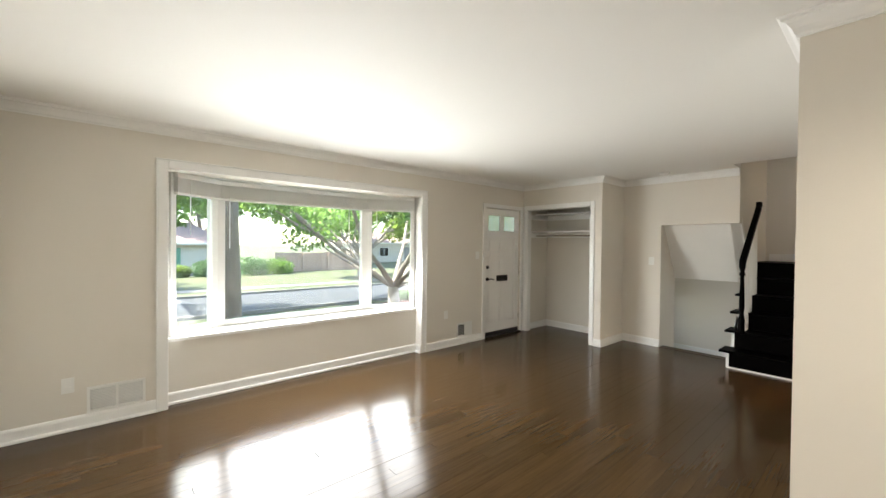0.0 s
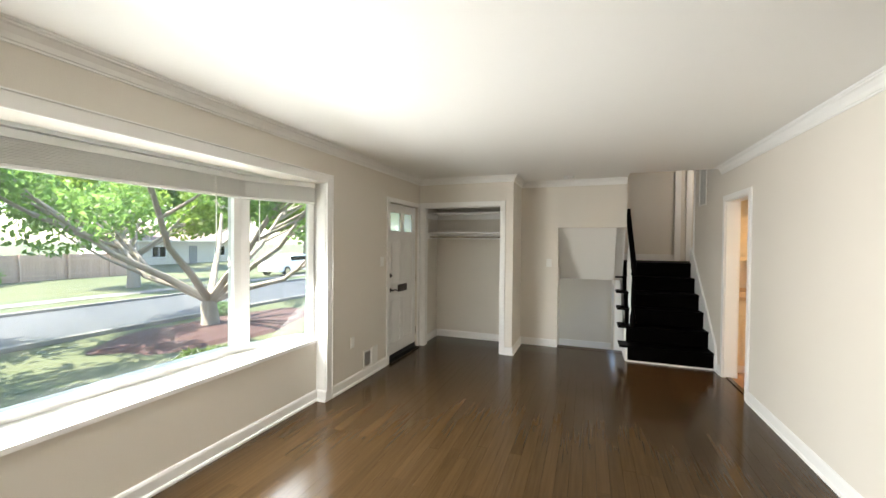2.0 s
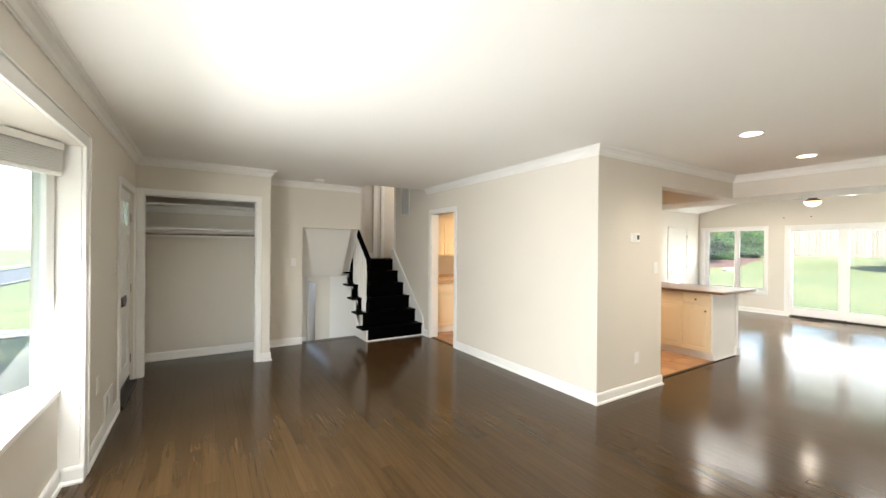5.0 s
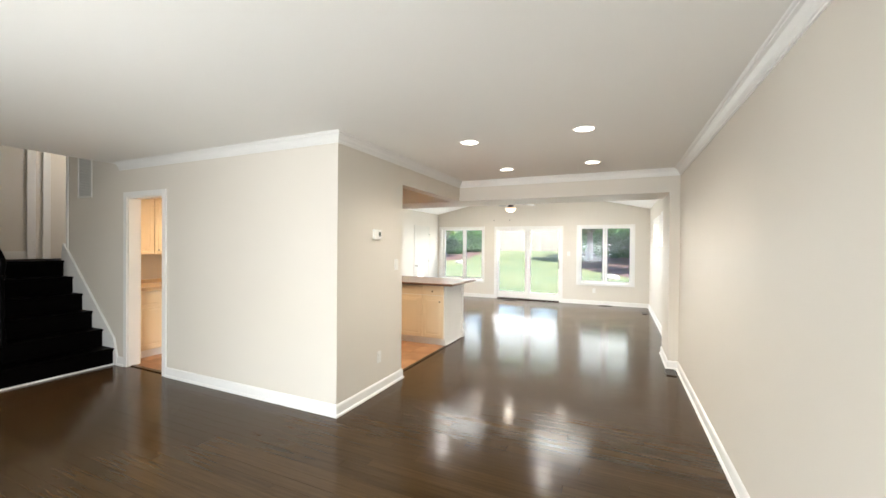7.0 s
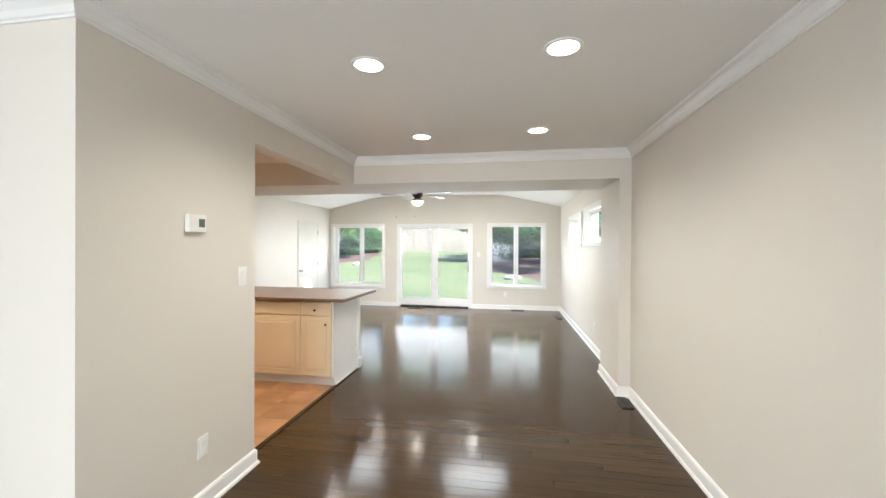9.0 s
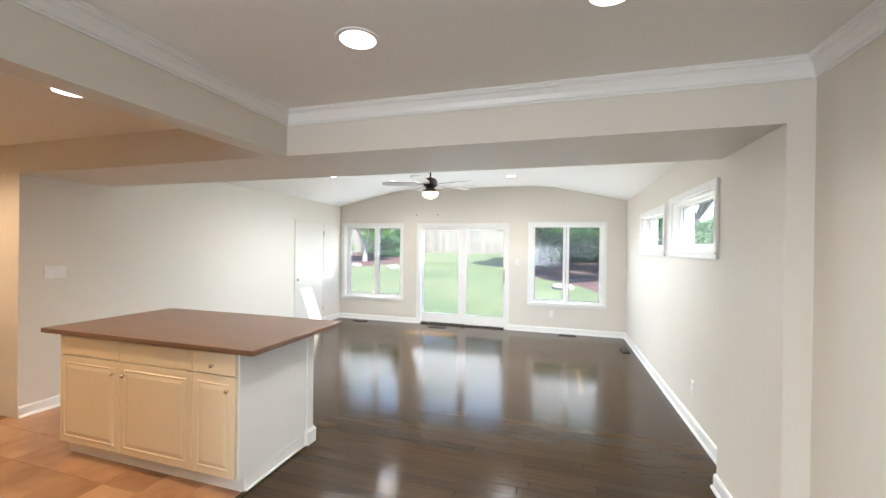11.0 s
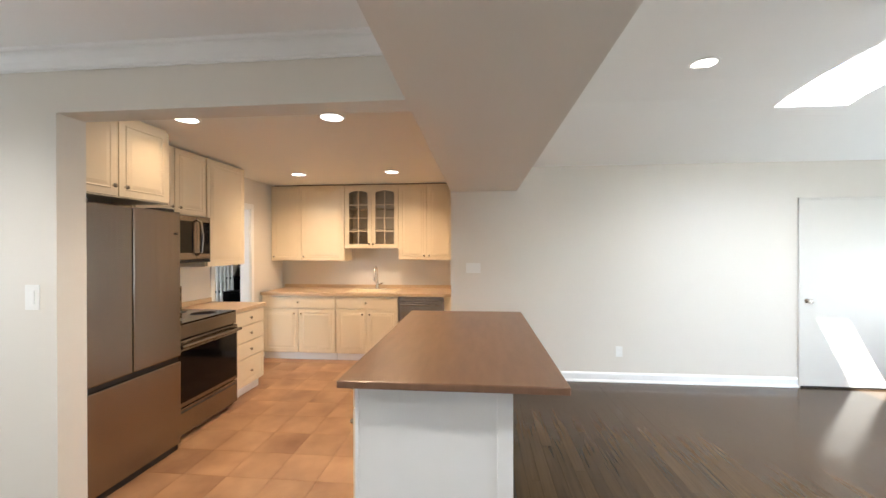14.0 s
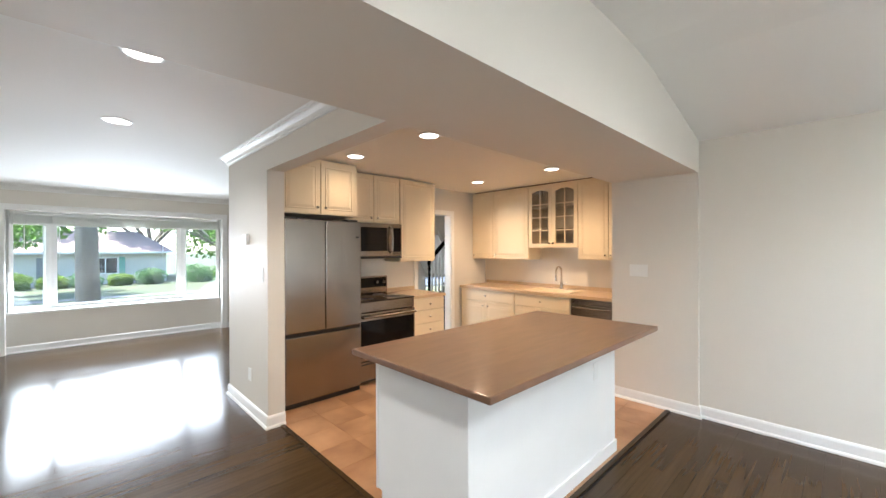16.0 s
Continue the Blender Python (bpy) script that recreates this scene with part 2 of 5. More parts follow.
structure("wall_closet_front", slab("x", XC, 0.10, YC, YN, 0, H, [(4.135, 5.265, 0.0, 2.025)]), M["wall"], "greige painted closet wall with a cased opening")
structure("wall_closet_side", slab("y", YC, 0.10, XC + 0.1, XH, 0, H), M["wall"], "greige painted side wall of the closet")
structure("wall_entry_east", slab("x", XH, 0.12, YSL, YN, -1.4, 3.7, [(YSL - 0.01, 3.435, -1.4, 1.745)]), M["wall"], "greige painted wall above the stairs going down")
structure("wall_partition", slab("y", YP, -0.12, XP, 7.40, -0.0, 3.7, [(5.33, 6.022, 0.0, 2.012)]), M["wall"], "cream painted wall between living room and kitchen")
structure("wall_partition_end", slab("x", XP, 0.14, YPE, YP - 0.12, 0, H), M["wall"], "short greige wall beside the refrigerator")
structure("beam_kitchen", slab("x", XP, 0.14, BN, YPE, BZ, H), M["wall"], "greige dropped header over the kitchen opening", "beam")


def raked(x0, x1, bottom, top):
    """A block under or over the sloping soffit; bottom and top are heights at its north and south faces."""
    bm = bmesh.new()
    v = [bm.verts.new((x, y, z)) for x in (x0, x1) for y, z in ((BN, bottom[0]), (BN, top[0]), (BS, top[1]), (BS, bottom[1]))]
    for q in ((0, 1, 2, 3), (7, 6, 5, 4), (0, 4, 5, 1), (1, 5, 6, 2), (2, 6, 7, 3), (3, 7, 4, 0)):
        bm.faces.new([v[k] for k in q])
    return bm


structure("beam_main", raked(XW, 6.9, (BZ, BZS), (3.0, 3.0)), M["wall"], "wide greige dropped beam between dining and family room", "beam")
structure("pier_east", raked(XPIER, XPIER + 0.2, (0, 0), (BZ, BZS)), M["wall"], "greige wall pier under the beam", "pier")
structure("pier_kitchen_return", slab("y", BN, -0.12, XPIER + 0.2, 6.9, 0, BZ), M["wall"], "cream wall at the end of the kitchen counter", "pier")
structure("pier_west", raked(XW, 0.165, (0, 0), (BZ, BZS)), M["wall"], "greige wall pier under the beam", "pier")
structure("wall_family_east", slab("x", XE, 0.2, YS, BS, -0.3, 3.0), M["wall"], "pale greige wall of the family room")
structure("wall_kitchen_east", slab("x", XK, 0.2, BN, YP - 0.12, 0, H), M["wall"], "cream kitchen wall behind sink counter")
structure("ceiling", slab("z", H, 0.25, XW, X6 + 0.05, BN, YN), M["ceil"], "smooth white plaster ceiling")
structure("ceiling_entry", slab("z", H, 0.25, X6 + 0.05, XH, YSL, YN), M["ceil"], "smooth white plaster ceiling of the entry")
structure("ceiling_kitchen", slab("z", HK, 0.035, XP + 0.14, XK, BN, YP - 0.12), M["ceil"], "white kitchen ceiling")


def vault(x):
    """Height of the family room's coved ceiling."""
    d = min(x - XW, XE - x)
    k = d / 1.4
    return 2.42 + 0.31 * (k if k < 0.85 else min(1.0, 0.85 + (k - 0.85) * 0.5))


SKY = ((1.245, 2.37, -4.53, -3.94), (3.55, 4.67, -4.50, -3.94))
bm = bmesh.new()
xs = sorted({XW, XE, *[XW + 0.3 * i for i in range(1, 7)], *[XE - 0.3 * i for i in range(1, 7)], *[s[k] for s in SKY for k in (0, 1)]})
ys = sorted({YS, BS, *[s[k] for s in SKY for k in (2, 3)]})
grid = [[bm.verts.new((x, y, vault(x))) for y in ys] for x in xs]
gridt = [[bm.verts.new((x, y, vault(x) + 0.28)) for y in ys] for x in xs]
in_sky = lambda x, y: any(s[0] < x < s[1] and s[2] < y < s[3] for s in SKY)
for i in range(len(xs) - 1):
    for j in range(len(ys) - 1):
        if in_sky((xs[i] + xs[i + 1]) / 2, (ys[j] + ys[j + 1]) / 2):
            continue
        for g in (grid, gridt):
            bm.faces.new((g[i][j], g[i + 1][j], g[i + 1][j + 1], g[i][j + 1]))
        for di, dj, p, q in ((-1, 0, (i, j), (i, j + 1)), (1, 0, (i + 1, j), (i + 1, j + 1)), (0, -1, (i, j), (i + 1, j)), (0, 1, (i, j + 1), (i + 1, j + 1))):
            a, b = i + di, j + dj
            if 0 <= a < len(xs) - 1 and 0 <= b < len(ys) - 1 and in_sky((xs[a] + xs[a + 1]) / 2, (ys[b] + ys[b + 1]) / 2):
                bm.faces.new((grid[p[0]][p[1]], grid[q[0]][q[1]], gridt[q[0]][q[1]], gridt[p[0]][p[1]]))
structure("ceiling_family", bm, M["ceil"], "white coved ceiling with two skylights", "ceiling")

# unseen overhang, added to keep sun patches off the living room floor
structure("roof_eave", slab("z", 2.46, 0.14, XW - 0.6, 7.4, YN + 0.221, 6.32), M["trim"], "unseen white slab added over the front windows against the sun", "eave")

# stairwells
structure("wall_landing_east", slab("x", 8.35, 0.1, 0.2, 3.6, 1.0, 3.8), M["wall"], "tan painted wall at the head of the stairs")
structure("wall_landing_south", slab("y", 0.3, -0.1, 6.9, 8.45, 1.0, 3.8), M["wall"], "tan painted wall of the upper hall")
# this ceiling and wall_upper_west run on, unseen, past the stairwell to block stray sun
structure("ceiling_upper", slab("z", 3.7, 0.1, X6 - 0.2, 8.45, 0.2, 5.1), M["ceil"], "white ceiling over the stairs", "ceiling")
structure("wall_upper_west", slab("x", X6 + 0.05, -0.1, 0.2, 5.0, H + 0.25, 3.8), M["wall"], "painted wall above the stair opening")
bm = bmesh.new()
pro = [(XH + 0.12, 1.745), (7.25, 0.96), (8.4, 0.96), (8.4, 3.7), (XH + 0.12, 3.7)]
for y in (YSL + 0.02, YSL + 0.12):
    bm.faces.new([bm.verts.new((x, y, z)) for x, z in pro])
bm.verts.ensure_lookup_table()
for i in range(5):
    j = (i + 1) % 5
    bm.faces.new([bm.verts[k] for k in (i, j, j + 5, i + 5)])
structure("wall_stair_north", bm, M["wall"], "tan painted wall above the stair rail")
bm = bmesh.new()
pro = [(XH + 0.12, 1.745), (7.25, 0.96), (10.7, 0.96), (10.7, 1.1), (7.3, 1.1), (XH + 0.12, 1.85)]
for y in (YSL, 5.2):
    bm.faces.new([bm.verts.new((x, y, z)) for x, z in pro])
bm.verts.ensure_lookup_table()
for i in range(6):
    j = (i + 1) % 6
    bm.faces.new([bm.verts[k] for k in (i, j, j + 6, i + 6)])
structure("ceiling_lower", bm, M["ceil"], "sloping white soffit above the stairs going down", "ceiling")
structure("wall_lower_north", slab("y", 3.443, 0.1, XH + 0.12, 7.25, -1.4, 1.75), M["wall"], "greige side wall of the lower stairs")
# hole in this unseen wall is invented for the lower hall's fill lamp
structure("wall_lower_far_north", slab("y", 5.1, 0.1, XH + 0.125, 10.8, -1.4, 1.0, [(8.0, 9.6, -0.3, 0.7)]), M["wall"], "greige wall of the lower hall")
structure("wall_lower_east", slab("x", 10.6, 0.1, 1.0, 5.2, -1.4, 1.0), M["wall"], "greige end wall of the lower hall")
structure("wall_lower_south", slab("y", 2.49, -0.1, 7.5, 10.6, -1.4, 0.96, [(9.75, 10.5, -1.4, 0.62)]), M["wall"], "greige wall beside the lower stairs")
# coloured dark grey so that the lower doorway reads as a dark strip
structure("wall_lower_room", slab("y", 1.2, -0.1, 7.5, 10.7, -1.4, 1.0), M["grey"], "dark grey wall of the lower room")
structure("baseboard_lower", B((10.58, 10.599, 2.5, 5.1, -1.21, -0.80), bevel=0.004), M["trim"], "white baseboard of the lower hall", "baseboard")
structure("floor_lower", slab("z", -1.21, -0.1, 6.3, 10.7, 1.1, 5.2), M["oak"], "dark wood floor of the lower level", "floor")
structure("floor_landing", slab("z", Z6, -0.2, XL + 0.02, 8.45, 0.2, YSL + 0.02), M["black"], "black painted upper landing", "floor")

# floor base under planks and tiles
structure("floor_base", slab("z", -0.022, -0.15, XW, XH, YS, YN + 0.55), M["gap"], "subfloor under the boards", "floor")

# mouldings
crown = [(0, H - 0.088), (0.009, H - 0.088), (0.009, H - 0.078), (0.016, H - 0.074), (0.024, H - 0.05), (0.042, H - 0.026), (0.056, H - 0.02), (0.056, H - 0.012), (0.066, H - 0.008), (0.07, H - 0.001), (0, H - 0.001)]
loop = [(XH, YSL), (XH, YC), (XC, YC), (XC, YN), (XWL, YN), (XWL, BN), (XP, BN), (XP, YP), (6.19, YP)]
structure("trim_crown", sweep(loop, crown), M["trim"], "white crown moulding round the living room ceiling", "trim")
base = [(0, 0), (0.026, 0), (0.026, 0.012), (0.020, 0.022), (0.014, 0.024), (0.014, 0.085), (0.010, 0.098), (0.004, 0.105), (0, 0.105)]
for path, what in (([(XH, 3.435), (XH, YC), (XC, YC), (XC, 4.072)], "entry"), ([(4.958, YN), (3.875, YN)], "north"), ([(0.975, YN), (XWL, YN), (XWL, BN), (0.165, BN), (0.165, BS), (XW, BS), (XW, YS), (2.06, YS)], "west"),
                   ([(3.94, YS), (XE, YS), (XE, -5.81)], "rear"), ([(XE, -4.92), (XE, BS), (XPIER, BS), (XPIER, BN - 0.0)], "east"),
                   ([(XP + 0.14, YPE), (XP, YPE), (XP, YP), (5.268, YP)], "partition"), ([(6.084, YP), (6.25, YP)], "stair"),
                   ([(XC + 0.1, YC + 0.1), (XH, YC + 0.1), (XH, YN), (XC + 0.1, YN)], "closet")):
    structure("baseboard_" + what, sweep(path, base), M["trim"], "white painted baseboard with shoe moulding", "baseboard")

# ---- windows ----
def window(name, m, w, z0, z1, sashes, label, depth=0.2, casing=0.06, sash=0.055, sill=True, crank=False, pane_back=0.09, cat="window"):
    """A window in its wall: local x along the wall, y outwards, the wall's face at y = 0. sashes: (x0, x1, z0, z1) of each pane."""
    t = thing(name, m, label, cat, kind="structure")
    h = w / 2
    if casing:
        bm = bmesh.new()
        for b in ((-h - casing, -h, z0 - casing, z1 + casing), (h, h + casing, z0 - casing, z1 + casing), (-h, h, z1, z1 + casing), (-h, h, z0 - casing, z0)):
            box(bm, b[0], b[1], -0.020, 0.0, b[2], b[3], 0.003)
        part("casing", bm, M["trim"], t)
        if sill:
            part("window_sill", B((-h - casing - 0.01, h + casing + 0.01, -0.034, -0.0205, z0 - 0.024, z0 - 0.004), bevel=0.004), M["trim"], t)
    bm = bmesh.new()
    e = 0.018
    for b in ((-h, -h + e, z0, z1), (h - e, h, z0, z1), (-h + e, h - e, z1 - e, z1), (-h + e, h - e, z0, z0 + e)):
        box(bm, b[0], b[1], 0.001, depth - 0.01, b[2], b[3])
    part("jamb", bm, M["trim"], t)
    for i, (x0, x1, a, b) in enumerate(sashes):
        l = -h + e if i == 0 else (sashes[i - 1][1] + x0) / 2 + 0.004
        r = h - e if i == len(sashes) - 1 else (sashes[i + 1][0] + x1) / 2 - 0.004
        fr = part("window_frame", B((l, x0, pane_back - 0.03, pane_back + 0.03, z0 + e, z1 - e), (x1, r, pane_back - 0.03, pane_back + 0.03, z0 + e, z1 - e),
                  (x0, x1, pane_back - 0.03, pane_back + 0.03, z0 + e, a), (x0, x1, pane_back - 0.03, pane_back + 0.03, b, z1 - e), bevel=0.003), M["trim"], t)
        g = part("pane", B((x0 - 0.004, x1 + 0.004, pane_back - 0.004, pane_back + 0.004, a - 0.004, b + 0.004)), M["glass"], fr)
        g.visible_shadow = False
        gs = part("gasket", B((x0, x0 + 0.008, pane_back - 0.012, pane_back - 0.0045, a, b), (x1 - 0.008, x1, pane_back - 0.012, pane_back - 0.0045, a, b),
                             (x0 + 0.008, x1 - 0.008, pane_back - 0.012, pane_back - 0.0045, a, a + 0.008), (x0 + 0.008, x1 - 0.008, pane_back - 0.012, pane_back - 0.0045, b - 0.008, b)), M["grey"], fr)
        if crank:
            c = (x0 + x1) / 2
            part("crank", B((c - 0.05, c + 0.05, pane_back - 0.055, pane_back - 0.031, a - 0.05, a - 0.03), (c - 0.01, c + 0.06, pane_back - 0.07, pane_back - 0.055, a - 0.046, a - 0.036), bevel=0.004), M["plate"], fr)
    return t


SOUTH = lambda x: pose(x, YS, 0, 0, 0, 180)
WEST = lambda y: pose(XW, y, 0, 0, 0, 90)
window("window_2", SOUTH(4.9535), 1.313, 0.49, 1.983, [(-0.55, 0.02, 0.555, 1.94), (0.125, 0.615, 0.555, 1.94)], "white casement window with two tall panes over the back garden", crank=True)
window("window_3", SOUTH(1.0315), 1.251, 0.552, 1.987, [(-0.565, -0.055, 0.60, 1.955), (0.05, 0.57, 0.60, 1.955)], "white casement window with two tall panes over the back garden", crank=True)
window("window_4", WEST(-3.03), 1.18, 1.55, 2.04, [(-0.52, 0.52, 1.61, 1.99)], "small high white window")
window("window_5", WEST(-4.535), 1.21, 1.55, 2.01, [(-0.53, 0.53, 1.61, 1.96)], "small high white window")

# patio door
def patio_door():
    t = thing("door_3", SOUTH(3.0), "white sliding patio door with two tall glass panels", "door", kind="structure")
    h, z1 = 0.88, 1.975
    part("casing", B((-h - 0.06, -h, -0.02, 0, 0, z1 + 0.06), (h, h + 0.06, -0.02, 0, 0, z1 + 0.06), (-h, h, -0.02, 0, z1, z1 + 0.06), bevel=0.003), M["trim"], t)
    part("jamb", B((-h, -h + 0.03, 0.001, 0.19, 0.0, z1), (h - 0.03, h, 0.001, 0.19, 0.0, z1), (-h + 0.03, h - 0.03, 0.001, 0.19, z1 - 0.03, z1)), M["trim"], t)
    part("sill_track", B((-h + 0.03, h - 0.03, 0.004, 0.19, -0.02, 0.022), (-h + 0.03, h - 0.03, 0.05, 0.058, 0.022, 0.034)), M["bronze"], t, "dark bronze sill track")
    for x0, x1, y, px0, px1 in ((-0.85, 0.03, 0.09, -0.815, -0.085), (-0.03, 0.85, 0.045, 0.085, 0.822)):
        fr = part("door_panel", B((x0, px0, y - 0.02, y + 0.02, 0.03, 1.943), (px1, x1, y - 0.02, y + 0.02, 0.03, 1.943), (px0, px1, y - 0.02, y + 0.02, 0.03, 0.215), (px0, px1, y - 0.02, y + 0.02, 1.905, 1.943), bevel=0.003), M["trim"], t)
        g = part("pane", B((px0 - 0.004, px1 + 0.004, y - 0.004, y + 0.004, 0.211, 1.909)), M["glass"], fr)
        g.visible_shadow = False
        if y < 0.06:
            part("door_handle", B((0.832, 0.848, y - 0.06, y - 0.045, 0.88, 1.14), (0.832, 0.848, y - 0.05, y - 0.02, 0.88, 0.90), (0.832, 0.848, y - 0.05, y - 0.02, 1.12, 1.14), bevel=0.005), M["bronze"], fr, "dark bronze pull handle")
    for x in (0.02, 0.05):
        part("bolt", cyl(bmesh.new(), 0.012, 0.03, pose(x, 0.012, 0.036, 90, 0, 0)), M["chrome"], t)


patio_door()

# ---- bay window ----
BAY0, BAY1, BAYY, BAYZ0, BAYZ1 = (1.06, 5.435), (3.79, 5.435), 5.77, 0.585, 2.06
bay = thing("window_1", pose(0, 0, 0), "white painted bay window with three large panes and raised blinds", "bay window", kind="structure")
part("casing", B((0.985, 1.06, YN - 0.022, YN - 0.0005, 0.0, 2.135), (3.79, 3.865, YN - 0.022, YN - 0.0005, 0.0, 2.135), (1.06, 3.79, YN - 0.022, YN - 0.0005, 2.06, 2.135), bevel=0.005), M["trim"], bay)
part("casing_edge", B((0.975, 0.985, YN - 0.03, YN - 0.0005, 0.0, 2.145), (3.865, 3.875, YN - 0.03, YN - 0.0005, 0.0, 2.145), (0.985, 3.865, YN - 0.03, YN - 0.0005, 2.135, 2.145), bevel=0.003), M["trim"], bay)
part("reveal", B((1.04, 1.062, YN, 5.535, 0, 2.06), (3.788, 3.81, YN, 5.535, 0, 2.06)), M["trim"], bay)
bm = bmesh.new()
foot = [(1.062, 5.435), (1.062, 5.485), (1.50, BAYY + 0.06), (3.24, BAYY + 0.06), (3.788, 5.485), (3.788, 5.435)]
def prism(bm, pts, z0, z1):
    lo, hi = [bm.verts.new((x, y, z0)) for x, y in pts], [bm.verts.new((x, y, z1)) for x, y in pts]
    bm.faces.new(lo)
    bm.faces.new(hi)
    for i in range(len(pts)):
        j = (i + 1) % len(pts)
        bm.faces.new((lo[i], lo[j], hi[j], hi[i]))
    return bm
seat = [(x, y + (0.18 if y > 5.46 else -0.012)) for x, y in foot]
part("window_seat", prism(bmesh.new(), seat, BAYZ0 - 0.03, BAYZ0), M["trim"], bay, "deep white painted sill board")
part("head", prism(bmesh.new(), [(x, y if y < 5.46 else y + 0.1) for x, y in [(1.062, YN + 0.221)] + seat[1:5] + [(3.788, YN + 0.221)]], BAYZ1, BAYZ1 + 0.05), M["trim"], bay)
structure("wall_bay", slab("y", 5.435, 0.1, 1.062, 3.788, -0.2, BAYZ0 - 0.03), M["wall"], "greige wall panel under the bay window sill")
structure("baseboard_bay", sweep([(3.788, 5.435), (1.062, 5.435)], base), M["trim"], "white painted baseboard with shoe moulding", "baseboard")
structure("baseboard_bay_return", sweep([(3.789, YN - 0.02), (3.789, 5.41)], base), M["trim"], "white baseboard return", "baseboard")


def bay_side(p, q, name, pane):
    """One facet of the bay from p to q (left to right seen from the room)."""
    d = Vector((q[0] - p[0], q[1] - p[1], 0))
    w = d.length
    m = Matrix.Translation((*((Vector(p) + Vector(q)) / 2), 0)) @ pose(0, 0, 0, 0, 0, math.degrees(math.atan2(d.y, d.x)))
    l, r = pane
    f = part(name, B((-w / 2, -w / 2 + l, -0.03, 0.04, BAYZ0, BAYZ1), (w / 2 - r, w / 2, -0.03, 0.04, BAYZ0, BAYZ1), (-w / 2 + l, w / 2 - r, -0.03, 0.04, BAYZ0, BAYZ0 + 0.055),
                      (-w / 2 + l, w / 2 - r, -0.03, 0.04, BAYZ1 - 0.06, BAYZ1), bevel=0.004), M["trim"], bay)
    f.matrix_world = m
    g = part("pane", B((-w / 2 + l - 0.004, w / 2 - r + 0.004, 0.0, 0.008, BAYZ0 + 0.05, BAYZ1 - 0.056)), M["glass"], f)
    g.visible_shadow = False
    # raised blind: headrail, stacked slats, bottom rail, wand
    a, b = -w / 2 + 0.012, w / 2 - 0.012
    bl = thing("window_blind", m @ pose(0, -0.065, 0), "white horizontal blind raised to the window head", "blind", "bay window blinds")
    part("headrail", B((a, b, -0.028, 0.028, BAYZ1 - 0.052, BAYZ1 - 0.006), bevel=0.003), M["trim"], bl)
    for k in range(16):
        z = BAYZ1 - 0.058 - 0.0075 * k
        sl = part("slat", B((a + 0.004, b - 0.004, -0.025 + 0.003 * (k % 2), 0.025 + 0.002 * (k % 3), z - 0.0048, z - 0.0004)), M["plate"], bl)
    part("bottom_rail", B((a + 0.002, b - 0.002, -0.024, 0.024, BAYZ1 - 0.20, BAYZ1 - 0.18), bevel=0.004), M["trim"], bl)
    for x in ((a + 0.09, b - 0.28) if w > 1 else (a + 0.12,)):
        part("wand", cyl(bmesh.new(), 0.004, 0.62 if w > 1 else 0.5, pose(x, -0.034, BAYZ1 - (0.37 if w > 1 else 0.31)), seg=8), M["plate"], bl)
    return f


PL, PR = (1.50, BAYY), (3.215, BAYY)
bay_side((1.075, 5.475), PL, "side_sash", (0.05, 0.075))
bay_side(PL, PR, "picture_sash", (0.075, 0.075))
bay_side(PR, (3.775, 5.475), "side_sash", (0.075, 0.05))

# ---- stairs ----
stairs = thing("stairs", pose(0, 0, 0), "black painted wooden stairs with white stringers", "stairs", kind="structure")
RUN, RISE = (XL - X6 - 0.03) / 5, Z6 / 6
for i in range(6):
    x = X6 + 0.03 + RUN * i
    part("riser", B((x, x + 0.02, YSR, YSL, RISE * i + (0.0 if i else 0.014), RISE * (i + 1) - 0.028)), M["black"], stairs)
    if i < 5:
        part("tread", B((x - 0.03, x + RUN + 0.02, YSR, YSL + 0.10, RISE * (i + 1) - 0.028, RISE * (i + 1)), bevel=0.01), M["black"], stairs)
part("tread", B((XL - 0.03, XL + 0.3, YSR, YSL + 0.06, Z6 - 0.028, Z6), bevel=0.01), M["black"], stairs)
part("bottom_strip", B((X6 + 0.008, X6 + 0.029, YSR, YSL + 0.02, 0, 0.018), bevel=0.003), M["trim"], stairs, "white shoe strip at the foot")
for y0, y1, nm in ((YP + 0.001, YSR, "skirt_board"),):
    bm = bmesh.new()
    pts = [(X6 - 0.03, 0), (X6 - 0.03, 0.11), (X6 + 0.03, 0.32), (XL + 0.02, Z6 + 0.23), (XL + 0.06, Z6 + 0.10), (XL + 0.06, Z6), (XL, 0)]
    a, b = [bm.verts.new((x, y0, z)) for x, z in pts], [bm.verts.new((x, y1, z)) for x, z in pts]
    bm.faces.new(a), bm.faces.new(b)
    for i in range(len(pts)):
        j = (i + 1) % len(pts)
        bm.faces.new((a[i], a[j], b[j], b[i]))
    part(nm, bm, M["trim"], stairs, "white skirt board along the wall")
bm = bmesh.new()
pts = [(X6 + 0.03, -0.2), (X6 + 0.03, RISE - 0.03)]
for i in range(1, 6):
    x = X6 + 0.03 + RUN * i
    pts += [(x, RISE * i - 0.03), (x, RISE * (i + 1) - 0.03)]
pts += [(8.3, Z6 - 0.03), (8.3, -1.3), (X6 + 0.03, -1.3)]
a, b = [bm.verts.new((x, YSL, z)) for x, z in pts], [bm.verts.new((x, YSL + 0.03, z)) for x, z in pts]
bm.faces.new(a), bm.faces.new(b)
for i in range(len(pts)):
    j = (i + 1) % len(pts)
    bm.faces.new((a[i], a[j], b[j], b[i]))
bmesh.ops.triangulate(bm, faces=[f for f in bm.faces if len(f.verts) > 4])
part("stringer", bm, M["trim"], stairs, "white painted stringer wall")

